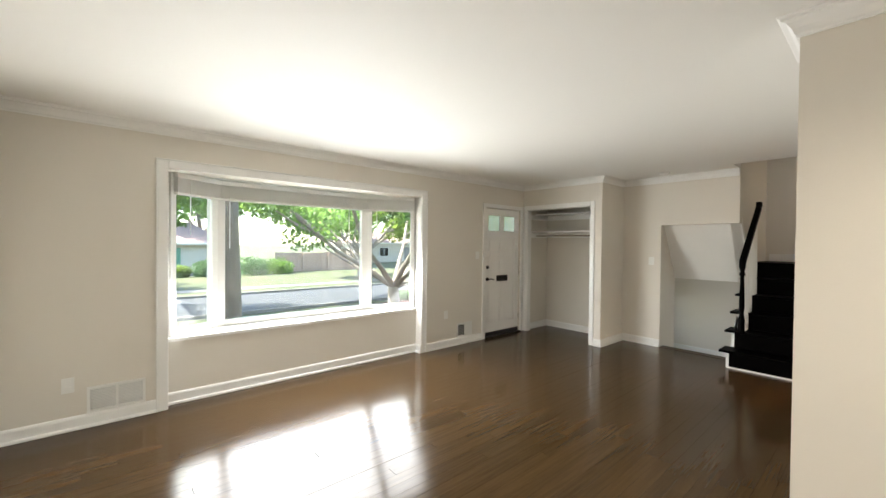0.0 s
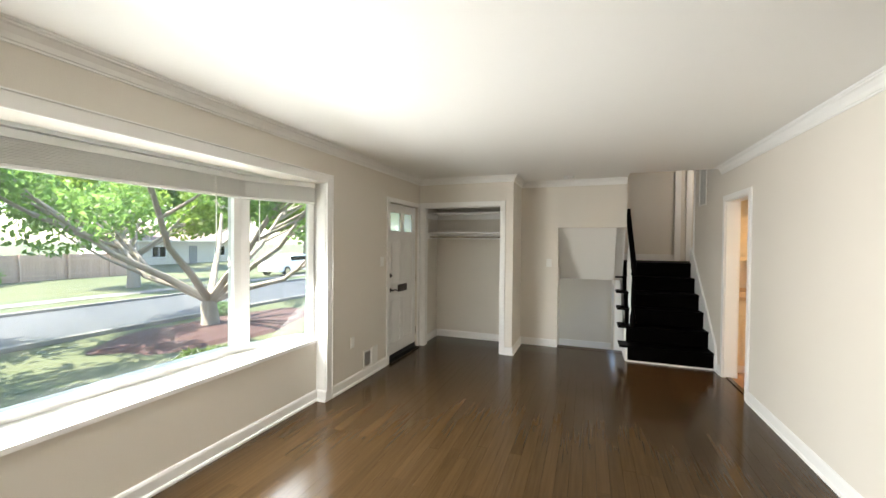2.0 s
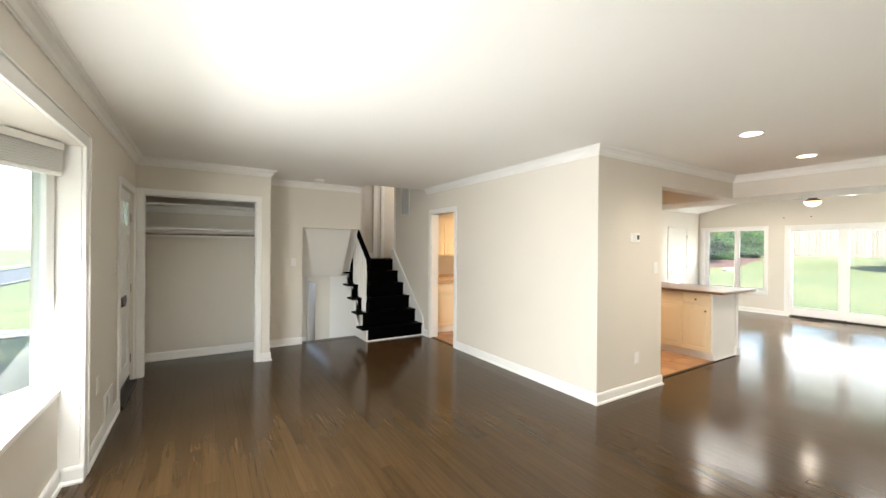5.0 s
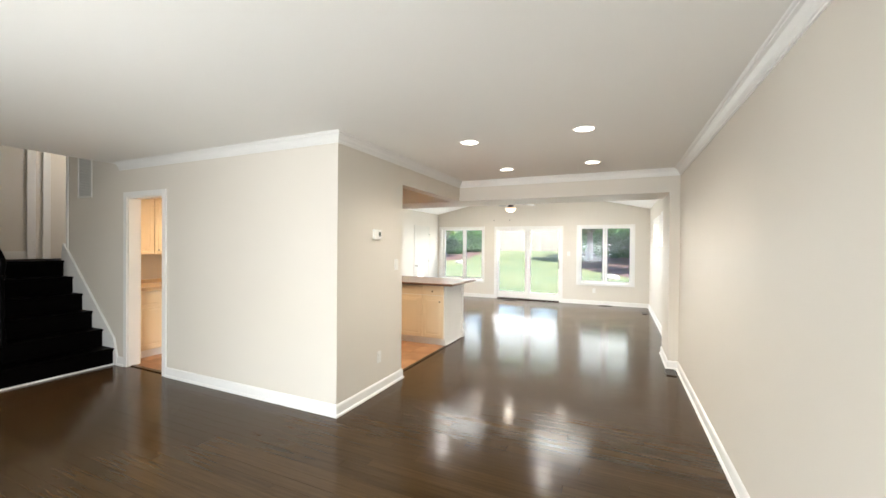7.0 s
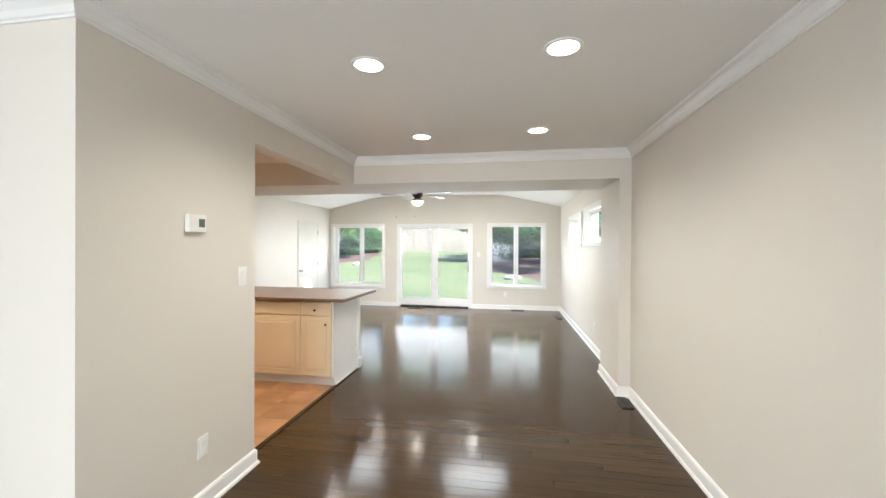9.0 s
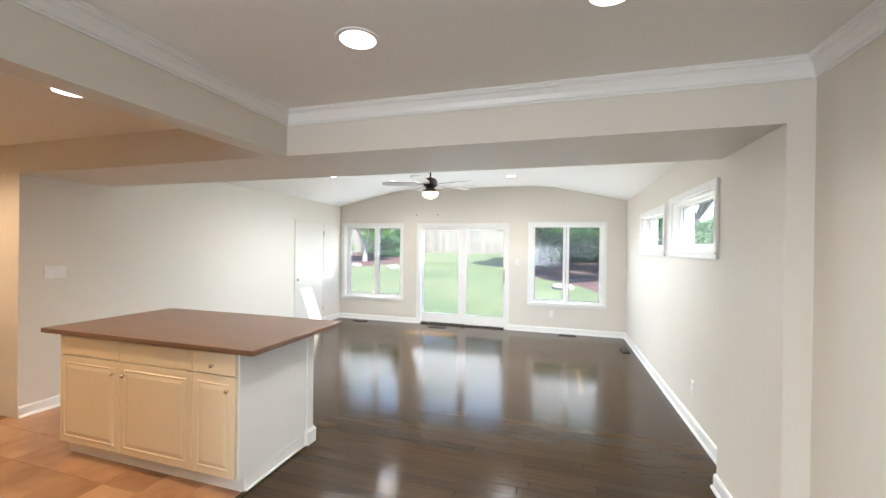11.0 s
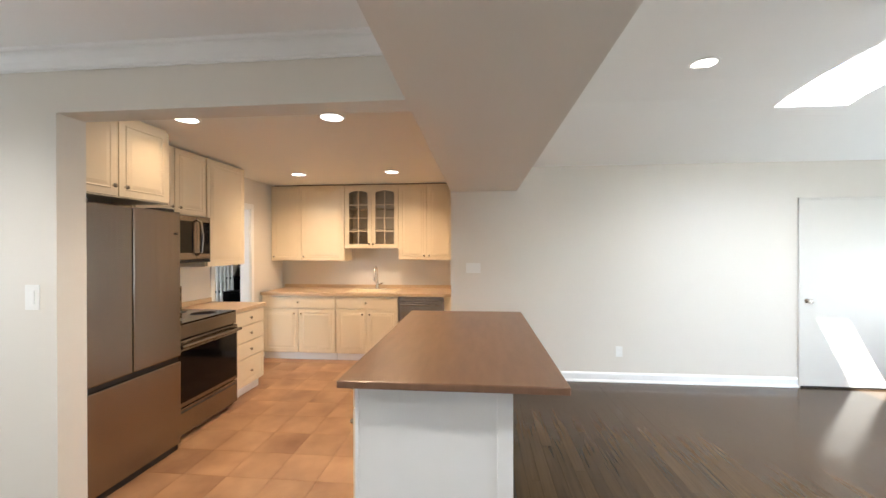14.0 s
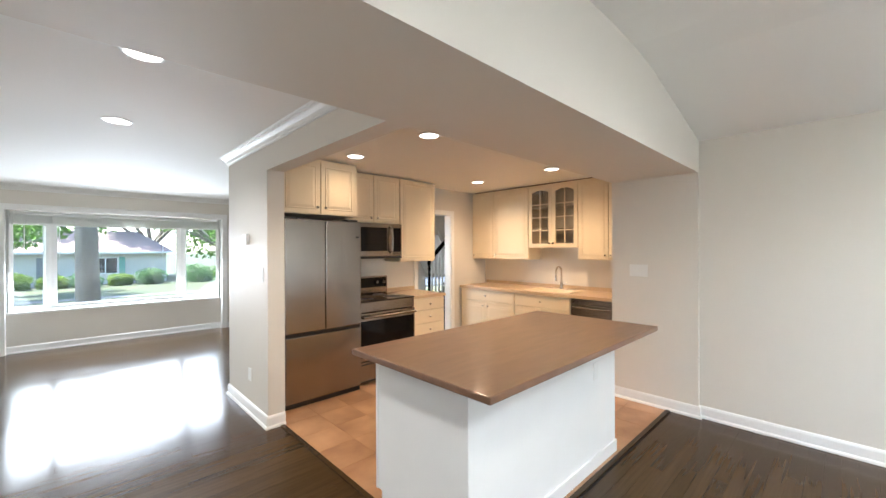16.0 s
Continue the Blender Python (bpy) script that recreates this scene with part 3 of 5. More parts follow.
rail = thing("stair_rail", pose(6.375, 2.455, RISE), "black handrail and newel with white balusters", "stair rail")
px = 0.10
part("newel", lathe(bmesh.new(), [(0.034, 0), (0.034, 0.16), (0.026, 0.18), (0.020, 0.24), (0.028, 0.3), (0.024, 0.5), (0.018, 0.68), (0.030, 0.70), (0.030, 0.72), (0.020, 0.74), (0.034, 0.80), (0.034, 0.88), (0.025, 0.90)], pose(px, 0, 0.201)), M["black"], rail, smooth=True)
SL = RISE / RUN
r0, r1 = Vector((px, 0, 1.06)), Vector((0.92, 0, 1.06 + (0.92 - px) * SL))
bm = B((-0.5, 0.5, -0.032, 0.032, -0.03, 0.03), bevel=0.012)
d = r1 - r0
bmesh.ops.transform(bm, verts=bm.verts, matrix=Matrix.Translation((r0 + r1) / 2) @ pose(0, 0, 0, 0, -math.degrees(math.atan2(d.z, d.x)), 0) @ Matrix.Diagonal((d.length, 1, 1, 1)))
part("handrail", bm, M["black"], rail)
part("rail_end", B((0.90, 0.965, -0.032, 0.032, 1.78, 1.85), bevel=0.012), M["black"], rail)
for k in range(8):
    x = px + 0.07 + 0.088 * k
    step = int((x + 6.375 - X6 - 0.0) / RUN)
    zb = RISE * (step + 1) - RISE
    zt = 1.04 + (x - px) * SL
    part("baluster", lathe(bmesh.new(), [(0.021, zb), (0.021, zb + 0.18), (0.016, zb + 0.2), (0.020, zb + 0.32), (0.015, zt - 0.1), (0.014, zt)], pose(x, 0, 0), 10), M["trim"], rail, "white painted baluster", smooth=True)

# ---- island ----
isl = thing("kitchen_island", pose(3.838, -1.408, 0), "cream cabinet island with a brown butcher-block top on dark floor", "kitchen island")
KN = M["chrome"]


def knob(parent, x, y, z, d=(0, -1, 0), mat_=None):
    """A small round cabinet knob standing out of a face at (x, y, z) along d."""
    q = Vector((0, 0, 1)).rotation_difference(Vector(d)).to_matrix().to_4x4()
    return part("knob", lathe(bmesh.new(), [(0.006, 0), (0.005, 0.012), (0.012, 0.016), (0.014, 0.022), (0.010, 0.028)], Matrix.Translation((x, y, z)) @ q, 12), mat_ or KN, parent, "brushed nickel knob", smooth=True)


def raised_panel(bm, x0, x1, z0, z1, t=0.02, frame_w=0.055):
    """A cabinet door in the plane y = 0, its face towards -y: frame, groove and raised field."""
    box(bm, x0, x1, -t, 0, z0, z1, 0.003)
    if x1 - x0 > 0.2 and z1 - z0 > 0.22:
        a, b, c, d = x0 + frame_w, x1 - frame_w, z0 + frame_w, z1 - frame_w
        ring = lambda e, y: [bm.verts.new(p) for p in ((a + e, y, c + e), (b - e, y, c + e), (b - e, y, d - e), (a + e, y, d - e))]
        rs = [ring(-0.006, -t - 0.0005), ring(0.0, -t - 0.005), ring(0.008, -t - 0.0012), ring(0.035, -t - 0.006)]
        for p, q in zip(rs, rs[1:]):
            for i in range(4):
                bm.faces.new((p[i], p[(i + 1) % 4], q[(i + 1) % 4], q[i]))
        bm.faces.new(rs[-1])
    return bm


def cabinet(name, m, w, d, z0, z1, fronts, label, toe=0.0, category="cabinet", group="", carcass=None):
    """Local: front face in the plane y = 0, body behind it (+y). fronts: (kind, x0, x1, z0, z1, knob x, knob z)."""
    t = thing(name, m, label, category, group)
    cm = carcass or M["cab"]
    boxes = [(0, w, 0.001, d, z0 + toe, z1)]
    if toe:
        boxes.append((0.0, w, 0.06, d, z0, z0 + toe))
    part("body", B(*boxes), cm, t)
    if toe:
        part("toe_kick", B((0.001, w - 0.001, 0.045, 0.06, z0, z0 + toe)), M["trim"], t, "white toe kick")
    for kind, x0, x1, a, b, kx, kz in fronts:
        g = 0.0015
        if kind == "glass":
            fr = part("door", glass_door(x0 + g, x1 - g, a + g, b - g), M["cab"], t)
            p = part("pane", B((x0 + 0.05, x1 - 0.05, -0.010, -0.006, a + 0.05, b - 0.05)), M["cabglass"], fr)
            p.visible_shadow = False
        else:
            fr = part("door" if kind == "door" else "drawer", raised_panel(bmesh.new(), x0 + g, x1 - g, a + g, b - g, frame_w=0.05), M["cab"], t)
        if kx is not None:
            knob(fr, kx, -0.02, kz)
    return t


def glass_door(x0, x1, z0, z1):
    """An arched eight-light door frame."""
    bm = bmesh.new()
    f = 0.055
    box(bm, x0, x0 + f, -0.02, 0, z0, z1, 0.003)
    box(bm, x1 - f, x1, -0.02, 0, z0, z1, 0.003)
    box(bm, x0 + f, x1 - f, -0.02, 0, z0, z0 + f)
    # arched top rail
    n = 10
    w = x1 - x0 - 2 * f
    top = []
    for i in range(n + 1):
        u = i / n
        top.append((x0 + f + w * u, z1 - f - 0.035 + 0.035 * math.sin(math.pi * u)))
    for i in range(n):
        (xa, za), (xb, zb) = top[i], top[i + 1]
        v = [bm.verts.new(p) for p in ((xa, -0.02, za), (xb, -0.02, zb), (xb, -0.02, z1), (xa, -0.02, z1), (xa, 0, za), (xb, 0, zb), (xb, 0, z1), (xa, 0, z1))]
        for q in ((0, 1, 2, 3), (4, 5, 6, 7), (0, 1, 5, 4), (2, 3, 7, 6)):
            bm.faces.new([v[k] for k in q])
    c = (x0 + x1) / 2
    box(bm, c - 0.007, c + 0.007, -0.018, -0.002, z0 + f, z1 - f)
    for k in (1, 2, 3):
        z = z0 + f + (z1 - z0 - 2 * f - 0.02) * k / 4
        box(bm, x0 + f, x1 - f, -0.018, -0.002, z - 0.007, z + 0.007)
    return bm


M["cabglass"] = glass_mat("cabinet_glass", (0.86, 0.84, 0.80), 1.0)
M["inside"] = mat("cabinet_interior", (0.74, 0.66, 0.54), 0.6)
M["plastic_black"] = mat("black_plastic", (0.012, 0.012, 0.012), 0.4)
M["lit"] = glow("lamp_face", (1.0, 0.93, 0.80), 0.9)
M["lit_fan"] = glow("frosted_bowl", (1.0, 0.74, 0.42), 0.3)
M["blade"] = mat("fan_blade_silver", (0.42, 0.41, 0.39), 0.4, color2=(0.36, 0.35, 0.33), scale=9, stretch=(1, 8, 1))
M["display"] = mat("grey_display", (0.10, 0.12, 0.10), 0.2)

# ---- island ----
top = part("countertop", B((-0.952, 0.952, -0.494, 0.507, 0.888, 0.922), bevel=0.006), M["walnut"], isl)
IX0, IX1, IY0, IY1 = -0.815, 0.78, -0.255, 0.461
part("body", B((IX0, IX1, IY0, IY1, 0.1, 0.887), (IX0, IX1, IY0, IY1 - 0.06, 0.004, 0.1), bevel=0.002), M["trim"], isl, "white painted island body")
part("toe_kick", B((IX0 + 0.0, IX1, IY1 - 0.06, IY1 - 0.045, 0.004, 0.1)), M["trim"], isl)
part("end_post", B((IX0 - 0.012, IX0 + 0.10, IY0 - 0.012, IY0 + 0.06, 0.004, 0.887), bevel=0.003), M["trim"], isl)
part("post_base", B((IX0 - 0.03, IX0 + 0.115, IY0 - 0.03, IY0 + 0.075, 0.004, 0.11), (IX0 - 0.024, IX0 + 0.11, IY0 - 0.024, IY0 + 0.07, 0.11, 0.125), bevel=0.005), M["trim"], isl)
part("shoe_moulding", B((IX0 - 0.014, IX0 - 0.0005, IY0 + 0.076, IY1 - 0.05, 0.004, 0.022), (IX0 + 0.116, IX1, IY0 - 0.014, IY0 - 0.0005, 0.004, 0.09), bevel=0.004), M["trim"], isl)
part("corner_strip", B((IX0 - 0.006, IX0 + 0.012, IY1 - 0.012, IY1 + 0.006, 0.1, 0.887), bevel=0.003), M["trim"], isl)
# fronts look north: local x is mirrored
FX = [(-0.80, -0.462), (-0.457, 0.178), (0.183, 0.775)]
for i, (a, b) in enumerate(FX):
    for kind, z0, z1 in (("drawer", 0.745, 0.879), ("door", 0.115, 0.738)):
        bm = raised_panel(bmesh.new(), -b, -a, z0, z1, frame_w=0.05)
        fr = part(kind, bm, M["cab"], isl)
        fr.matrix_local = pose(0, IY1 + 0.001, 0, 0, 0, 180)
        if kind == "door":
            knob(fr, (-a - 0.05, -b + 0.05, -a - 0.05)[i], -0.02, 0.655)
        elif i == 0:
            knob(fr, -(a + b) / 2, -0.02, 0.80)
part("outlet", B((0.42, 0.49, IY0 - 0.008, IY0 - 0.0005, 0.60, 0.715), bevel=0.003), M["plate"], isl)

# ---- kitchen, sink wall (fronts look west) ----
KE = lambda y: pose(6.22, y - 0.033, 0, 0, 0, -90)   # local x runs south, local y runs east
cabinet("base_cabinet", KE(1.42), 1.02, 0.58, 0.004, 0.868, [("drawer", 0.005, 1.015, 0.70, 0.855, 0.51, 0.78), ("door", 0.005, 0.505, 0.115, 0.69, 0.46, 0.63), ("door", 0.51, 1.015, 0.115, 0.69, 0.555, 0.63)],
        "cream base cabinet with raised-panel doors and nickel knobs", toe=0.1, group="kitchen base cabinets")
cabinet("base_cabinet", KE(0.395), 0.83, 0.58, 0.004, 0.868, [("drawer", 0.005, 0.825, 0.70, 0.855, 0.415, 0.78), ("door", 0.005, 0.41, 0.115, 0.69, 0.365, 0.63), ("door", 0.415, 0.825, 0.115, 0.69, 0.46, 0.63)],
        "cream sink cabinet with raised-panel doors under the sink", toe=0.1, group="kitchen base cabinets")
dw = thing("dishwasher", KE(-0.44), "stainless steel dishwasher with a bar handle", "dishwasher")
part("door", B((0.005, 0.60, -0.015, 0.56, 0.115, 0.80), bevel=0.004), M["steel"], dw)
part("control_strip", B((0.005, 0.60, -0.012, 0.56, 0.805, 0.862), bevel=0.003), M["steel"], dw)
part("gap_strip", B((0.006, 0.599, -0.006, 0.3, 0.8005, 0.8045)), M["plastic_black"], dw)
part("toe_panel", B((0.005, 0.60, 0.03, 0.56, 0.006, 0.112)), M["plastic_black"], dw, "black toe panel")
bm = bmesh.new()
cyl(bm, 0.011, 0.52, pose(0.302, -0.05, 0.765, 0, 90, 0), seg=14)
for x in (0.06, 0.545):
    cyl(bm, 0.009, 0.04, pose(x, -0.032, 0.765, 90, 0, 0), seg=10)
part("handle", bm, M["steel"], dw, smooth=True)
cabinet("filler_panel", KE(-1.045), 0.115, 0.58, 0.004, 0.868, [], "cream filler panel beside the dishwasher", category="cabinet panel")
ct = thing("sink_counter", pose(0.09, -0.035, 0), "tan laminate counter with a cream sink along the wall", "countertop")
SX0, SX1, SY0, SY1 = 6.22, 6.56, -0.36, 0.27
part("worktop", slab("z", 0.87, 0.038, 6.095, 6.762, -1.16, 1.435, [(SX0, SX1, SY0, SY1)]), M["counter"], ct)
part("backsplash", B((6.747, 6.763, -1.16, 1.435, 0.909, 0.96), bevel=0.004), M["counter"], ct)
sk = thing("sink", pose(0.09, -0.035, 0), "cream drop-in kitchen sink set in the counter", "sink")
bm = bmesh.new()
rim = lambda e, z: [bm.verts.new(p) for p in ((SX0 + e, SY0 + e, z), (SX1 - e, SY0 + e, z), (SX1 - e, SY1 - e, z), (SX0 + e, SY1 - e, z))]
rings = [rim(-0.025, 0.909), rim(-0.022, 0.918), rim(0.0, 0.918), rim(0.012, 0.90), rim(0.03, 0.76)]
for p, q in zip(rings, rings[1:]):
    for i in range(4):
        bm.faces.new((p[i], p[(i + 1) % 4], q[(i + 1) % 4], q[i]))
bm.faces.new(rings[-1])
part("basin", bm, M["cab"], sk)
part("drain", cyl(bmesh.new(), 0.04, 0.004, pose(6.39, -0.04, 0.763)), M["chrome"], sk)


def tube(bm, pts, r, seg=10, r1=None):
    """A round tube along points, tapering from r to r1."""
    pts = [Vector(p) for p in pts]
    r1 = r if r1 is None else r1
    rings = []
    for i, p in enumerate(pts):
        d = (pts[min(i + 1, len(pts) - 1)] - pts[max(i - 1, 0)]).normalized()
        a = d.orthogonal().normalized() if not rings else (prev - d * prev.dot(d)).normalized()
        prev = a
        b = d.cross(a)
        k = r + (r1 - r) * i / (len(pts) - 1)
        rings.append([bm.verts.new(p + (a * math.cos(2 * math.pi * j / seg) + b * math.sin(2 * math.pi * j / seg)) * k) for j in range(seg)])
    for p, q in zip(rings, rings[1:]):
        for j in range(seg):
            bm.faces.new((p[j], p[(j + 1) % seg], q[(j + 1) % seg], q[j]))
    bm.faces.new(rings[0][::-1])
    bm.faces.new(rings[-1])
    return bm


fa = thing("faucet", pose(6.74, -0.055, 0.909), "brushed nickel gooseneck kitchen faucet", "faucet")
part("base", lathe(bmesh.new(), [(0.03, 0), (0.03, 0.012), (0.022, 0.03), (0.02, 0.10), (0.014, 0.12)]), M["chrome"], fa, smooth=True)
part("spout", tube(bmesh.new(), [(0, 0, 0.1), (0, 0, 0.26)] + [(-0.07 + 0.07 * math.cos(a), 0, 0.26 + 0.06 * math.sin(a)) for a in [math.pi * k / 8 for k in range(1, 8)]] + [(-0.145, 0, 0.25), (-0.15, 0, 0.2)], 0.012), M["chrome"], fa, smooth=True)
part("spray_head", lathe(bmesh.new(), [(0.014, 0), (0.018, -0.02), (0.02, -0.08), (0.016, -0.085)], pose(-0.15, 0, 0.205)), M["chrome"], fa, smooth=True)
part("lever", tube(bmesh.new(), [(0, -0.02, 0.06), (0, -0.05, 0.07), (-0.01, -0.085, 0.09)], 0.008), M["chrome"], fa, smooth=True)
KU = lambda y: pose(6.55, y - 0.033, 0, 0, 0, -90)
cabinet("wall_cabinet", KU(1.472), 1.085, 0.304, 1.32, 2.385, [("door", 0.005, 0.445, 1.325, 2.38, 0.05, 1.38), ("door", 0.45, 1.08, 1.325, 2.38, 0.49, 1.38)], "cream wall cabinet with two raised-panel doors", group="kitchen wall cabinets")
gc = thing("glass_cabinet", KU(0.383), "cream wall cabinet with arched glass doors over the sink", "cabinet", "kitchen wall cabinets")
part("body", B((0, 0.76, 0.29, 0.303, 1.495, 2.385), (0, 0.016, 0.001, 0.29, 1.495, 2.385), (0.744, 0.76, 0.001, 0.29, 1.495, 2.385), (0.016, 0.744, 0.001, 0.29, 1.495, 1.511), (0.016, 0.744, 0.001, 0.29, 2.35, 2.385)), M["cab"], gc)
for z in (1.76, 2.06):
    part("shelf", B((0.017, 0.743, 0.02, 0.289, z, z + 0.016)), M["inside"], gc)
for x0, x1, kx in ((0.003, 0.379, 0.352), (0.381, 0.757, 0.408)):
    fr = part("door", glass_door(x0, x1, 1.498, 2.362), M["cab"], gc)
    p = part("pane", B((x0 + 0.05, x1 - 0.05, -0.010, -0.007, 1.545, 2.32)), M["cabglass"], fr)
    p.visible_shadow = False
    knob(fr, kx, -0.02, 1.555)
part("lining", B((0.0165, 0.7435, 0.284, 0.2895, 1.5115, 2.3495)), M["inside"], gc)
cabinet("wall_cabinet", KU(-0.378), 0.77, 0.304, 1.335, 2.385, [("door", 0.005, 0.397, 1.34, 2.38, 0.365, 1.395), ("door", 0.402, 0.765, 1.34, 2.38, 0.435, 1.395)], "cream wall cabinet with two raised-panel doors", group="kitchen wall cabinets")
# thin dark line between the cabinet tops and the ceiling
structure("trim_cabinet_top", B((6.56, 6.85, -1.19, 1.40, 2.386, 2.398)), M["walnut"], "thin dark brown strip above the wall cabinets", "trim")

# ---- kitchen, stove wall (fronts look south) ----
KS = lambda x, y: pose(x + 0.03, y - 0.03, 0, 0, 0, 0)
fr_ = thing("refrigerator", pose(3.14, 0.69, 0), "stainless steel french-door refrigerator with bottom freezer", "refrigerator")
part("body", B((0.0, 0.795, 0.075, 0.73, 0.02, 1.76), bevel=0.004), M["plastic_black"], fr_, "dark cabinet sides")
part("door", B((0.0, 0.394, 0.0, 0.07, 0.70, 1.768), bevel=0.008), M["steel"], fr_)
part("door", B((0.401, 0.795, 0.0, 0.07, 0.70, 1.768), bevel=0.008), M["steel"], fr_)
part("freezer_drawer", B((0.0, 0.795, 0.0, 0.07, 0.055, 0.665), bevel=0.008), M["steel"], fr_)
part("grip_channel", B((0.004, 0.791, 0.02, 0.074, 0.668, 0.697)), M["plastic_black"], fr_)
part("foot_grille", B((0.01, 0.785, 0.02, 0.07, 0.006, 0.05)), M["plastic_black"], fr_)
for x in (0.02, 0.655):
    part("hinge_cover", B((x, x + 0.12, 0.03, 0.16, 1.7605, 1.79), bevel=0.006), M["plastic_black"], fr_)
part("badge", B((0.735, 0.765, -0.003, 0.0, 1.60, 1.615)), M["plastic_black"], fr_)
structure("panel_fridge_side", B((3.944, 3.956, 0.80, 1.43, 1.83, 2.36)), M["cab"], "cream panel beside the refrigerator cabinet", "panel")
cabinet("fridge_cabinet", KS(3.10, 0.835), 0.812, 0.57, 1.83, 2.38, [("door", 0.005, 0.403, 1.835, 2.355, 0.363, 1.90), ("door", 0.408, 0.807, 1.835, 2.355, 0.448, 1.90)], "cream wall cabinet above the refrigerator", group="kitchen wall cabinets")
ra = thing("range", KS(3.93, 0.81) @ Matrix.Diagonal((1.1, 1, 1, 1)), "stainless electric range with black glass oven door", "range")
part("body", B((0.0, 0.70, 0.03, 0.65, 0.02, 0.90)), M["plastic_black"], ra)
part("cooktop", B((-0.003, 0.703, 0.005, 0.64, 0.901, 0.915), bevel=0.004), M["dark"], ra, "black glass cooktop")
part("front_rail", B((0.0, 0.70, 0.0, 0.03, 0.79, 0.90), bevel=0.005), M["steel"], ra)
od = part("oven_door", B((0.0, 0.70, -0.012, 0.029, 0.265, 0.782), bevel=0.005), M["steel"], ra)
part("oven_window", B((0.02, 0.68, -0.0155, -0.0125, 0.30, 0.70)), M["dark"], od, "black glass oven window")
bm = bmesh.new()
cyl(bm, 0.014, 0.66, pose(0.35, -0.06, 0.745, 0, 90, 0), seg=14)
for x in (0.04, 0.66):
    box(bm, x - 0.012, x + 0.012, -0.06, -0.012, 0.733, 0.757)
part("oven_handle", bm, M["steel"], od, smooth=True)
part("warming_drawer", B((0.0, 0.70, -0.01, 0.029, 0.05, 0.255), bevel=0.005), M["steel"], ra)
part("drawer_lip", B((0.02, 0.68, -0.014, -0.0105, 0.222, 0.234)), M["plastic_black"], ra)
bg = part("control_panel", B((0.0, 0.70, 0.55, 0.64, 0.917, 1.14), bevel=0.01), M["steel"], ra)
part("control_glass", B((0.02, 0.68, 0.544, 0.549, 1.0, 1.12)), M["dark"], bg)
for x in (0.07, 0.16, 0.54, 0.63):
    part("control_knob", lathe(bmesh.new(), [(0.028, 0), (0.026, 0.02), (0.018, 0.03)], pose(x, 0.544, 1.06, 90, 0, 0), 16), M["steel"], bg, smooth=True)
for x, y, r in ((0.18, 0.18, 0.09), (0.52, 0.18, 0.10), (0.18, 0.45, 0.08), (0.52, 0.45, 0.08)):
    part("burner_ring", lathe(bmesh.new(), [(r, 0), (r, 0.0006), (r - 0.006, 0.0006), (r - 0.006, 0)], pose(x, y, 0.9152), 28), M["grey"], ra)
mw = thing("microwave", KS(3.95, 1.09), "stainless over-the-range microwave with black window", "microwave")
part("body", B((0.0, 0.78, 0.02, 0.375, 1.37, 1.795), bevel=0.004), M["plastic_black"], mw)
part("door", B((0.0, 0.60, 0.0, 0.019, 1.40, 1.795), bevel=0.004), M["steel"], mw)
part("door_window", B((0.03, 0.55, -0.004, -0.0005, 1.46, 1.745)), M["dark"], mw)
part("control_panel", B((0.603, 0.78, 0.0, 0.019, 1.40, 1.795), bevel=0.004), M["steel"], mw)
part("keypad", B((0.64, 0.765, -0.004, -0.0005, 1.45, 1.745)), M["dark"], mw)
part("handle", tube(bmesh.new(), [(0.60, 0.0, 1.44), (0.605, -0.04, 1.46), (0.608, -0.052, 1.6), (0.605, -0.04, 1.74), (0.60, 0.0, 1.76)], 0.012), M["steel"], mw, smooth=True)
part("bottom_grille", B((0.0, 0.78, 0.0, 0.019, 1.37, 1.397), bevel=0.003), M["plastic_black"], mw)
cabinet("wall_cabinet", KS(3.95, 1.15), 0.78, 0.318, 1.80, 2.385, [("door", 0.005, 0.388, 1.805, 2.38, 0.345, 1.86), ("door", 0.392, 0.775, 1.805, 2.38, 0.435, 1.86)], "cream wall cabinet above the microwave", group="kitchen wall cabinets")
cabinet("wall_cabinet", KS(4.735, 1.15), 0.61, 0.318, 1.32, 2.385, [("door", 0.005, 0.605, 1.325, 2.38, None, None)], "cream single-door wall cabinet", group="kitchen wall cabinets")
cabinet("drawer_cabinet", KS(4.725, 0.87), 0.52, 0.59, 0.004, 0.868, [("drawer", 0.005, 0.515, a, b, 0.26, (a + b) / 2) for a, b in ((0.72, 0.86), (0.555, 0.715), (0.39, 0.55), (0.115, 0.385))],
        "cream four-drawer base cabinet beside the range", toe=0.1, group="kitchen base cabinets")
ct2 = thing("side_counter", pose(0.03, -0.03, 0), "tan laminate counter beside the range", "countertop")
part("worktop", B((4.722, 5.265, 0.835, 1.468, 0.87, 0.908), bevel=0.005), M["counter"], ct2)
part("backsplash", B((4.722, 5.265, 1.452, 1.469, 0.909, 0.96), bevel=0.004), M["counter"], ct2)

# ---- doors and casings ----
def casing(name, m, x0, x1, z1, label, w=0.062, foot=0.0):
    bm = bmesh.new()
    box(bm, x0 - w, x0, -0.018, 0, foot, z1 + w, 0.004)
    box(bm, x1, x1 + w, -0.018, 0, foot, z1 + w, 0.004)
    box(bm, x0, x1, -0.018, 0, z1, z1 + w, 0.004)
    ob = structure(name, bm, M["trim"], label, "trim")
    ob.matrix_world = m
    return ob


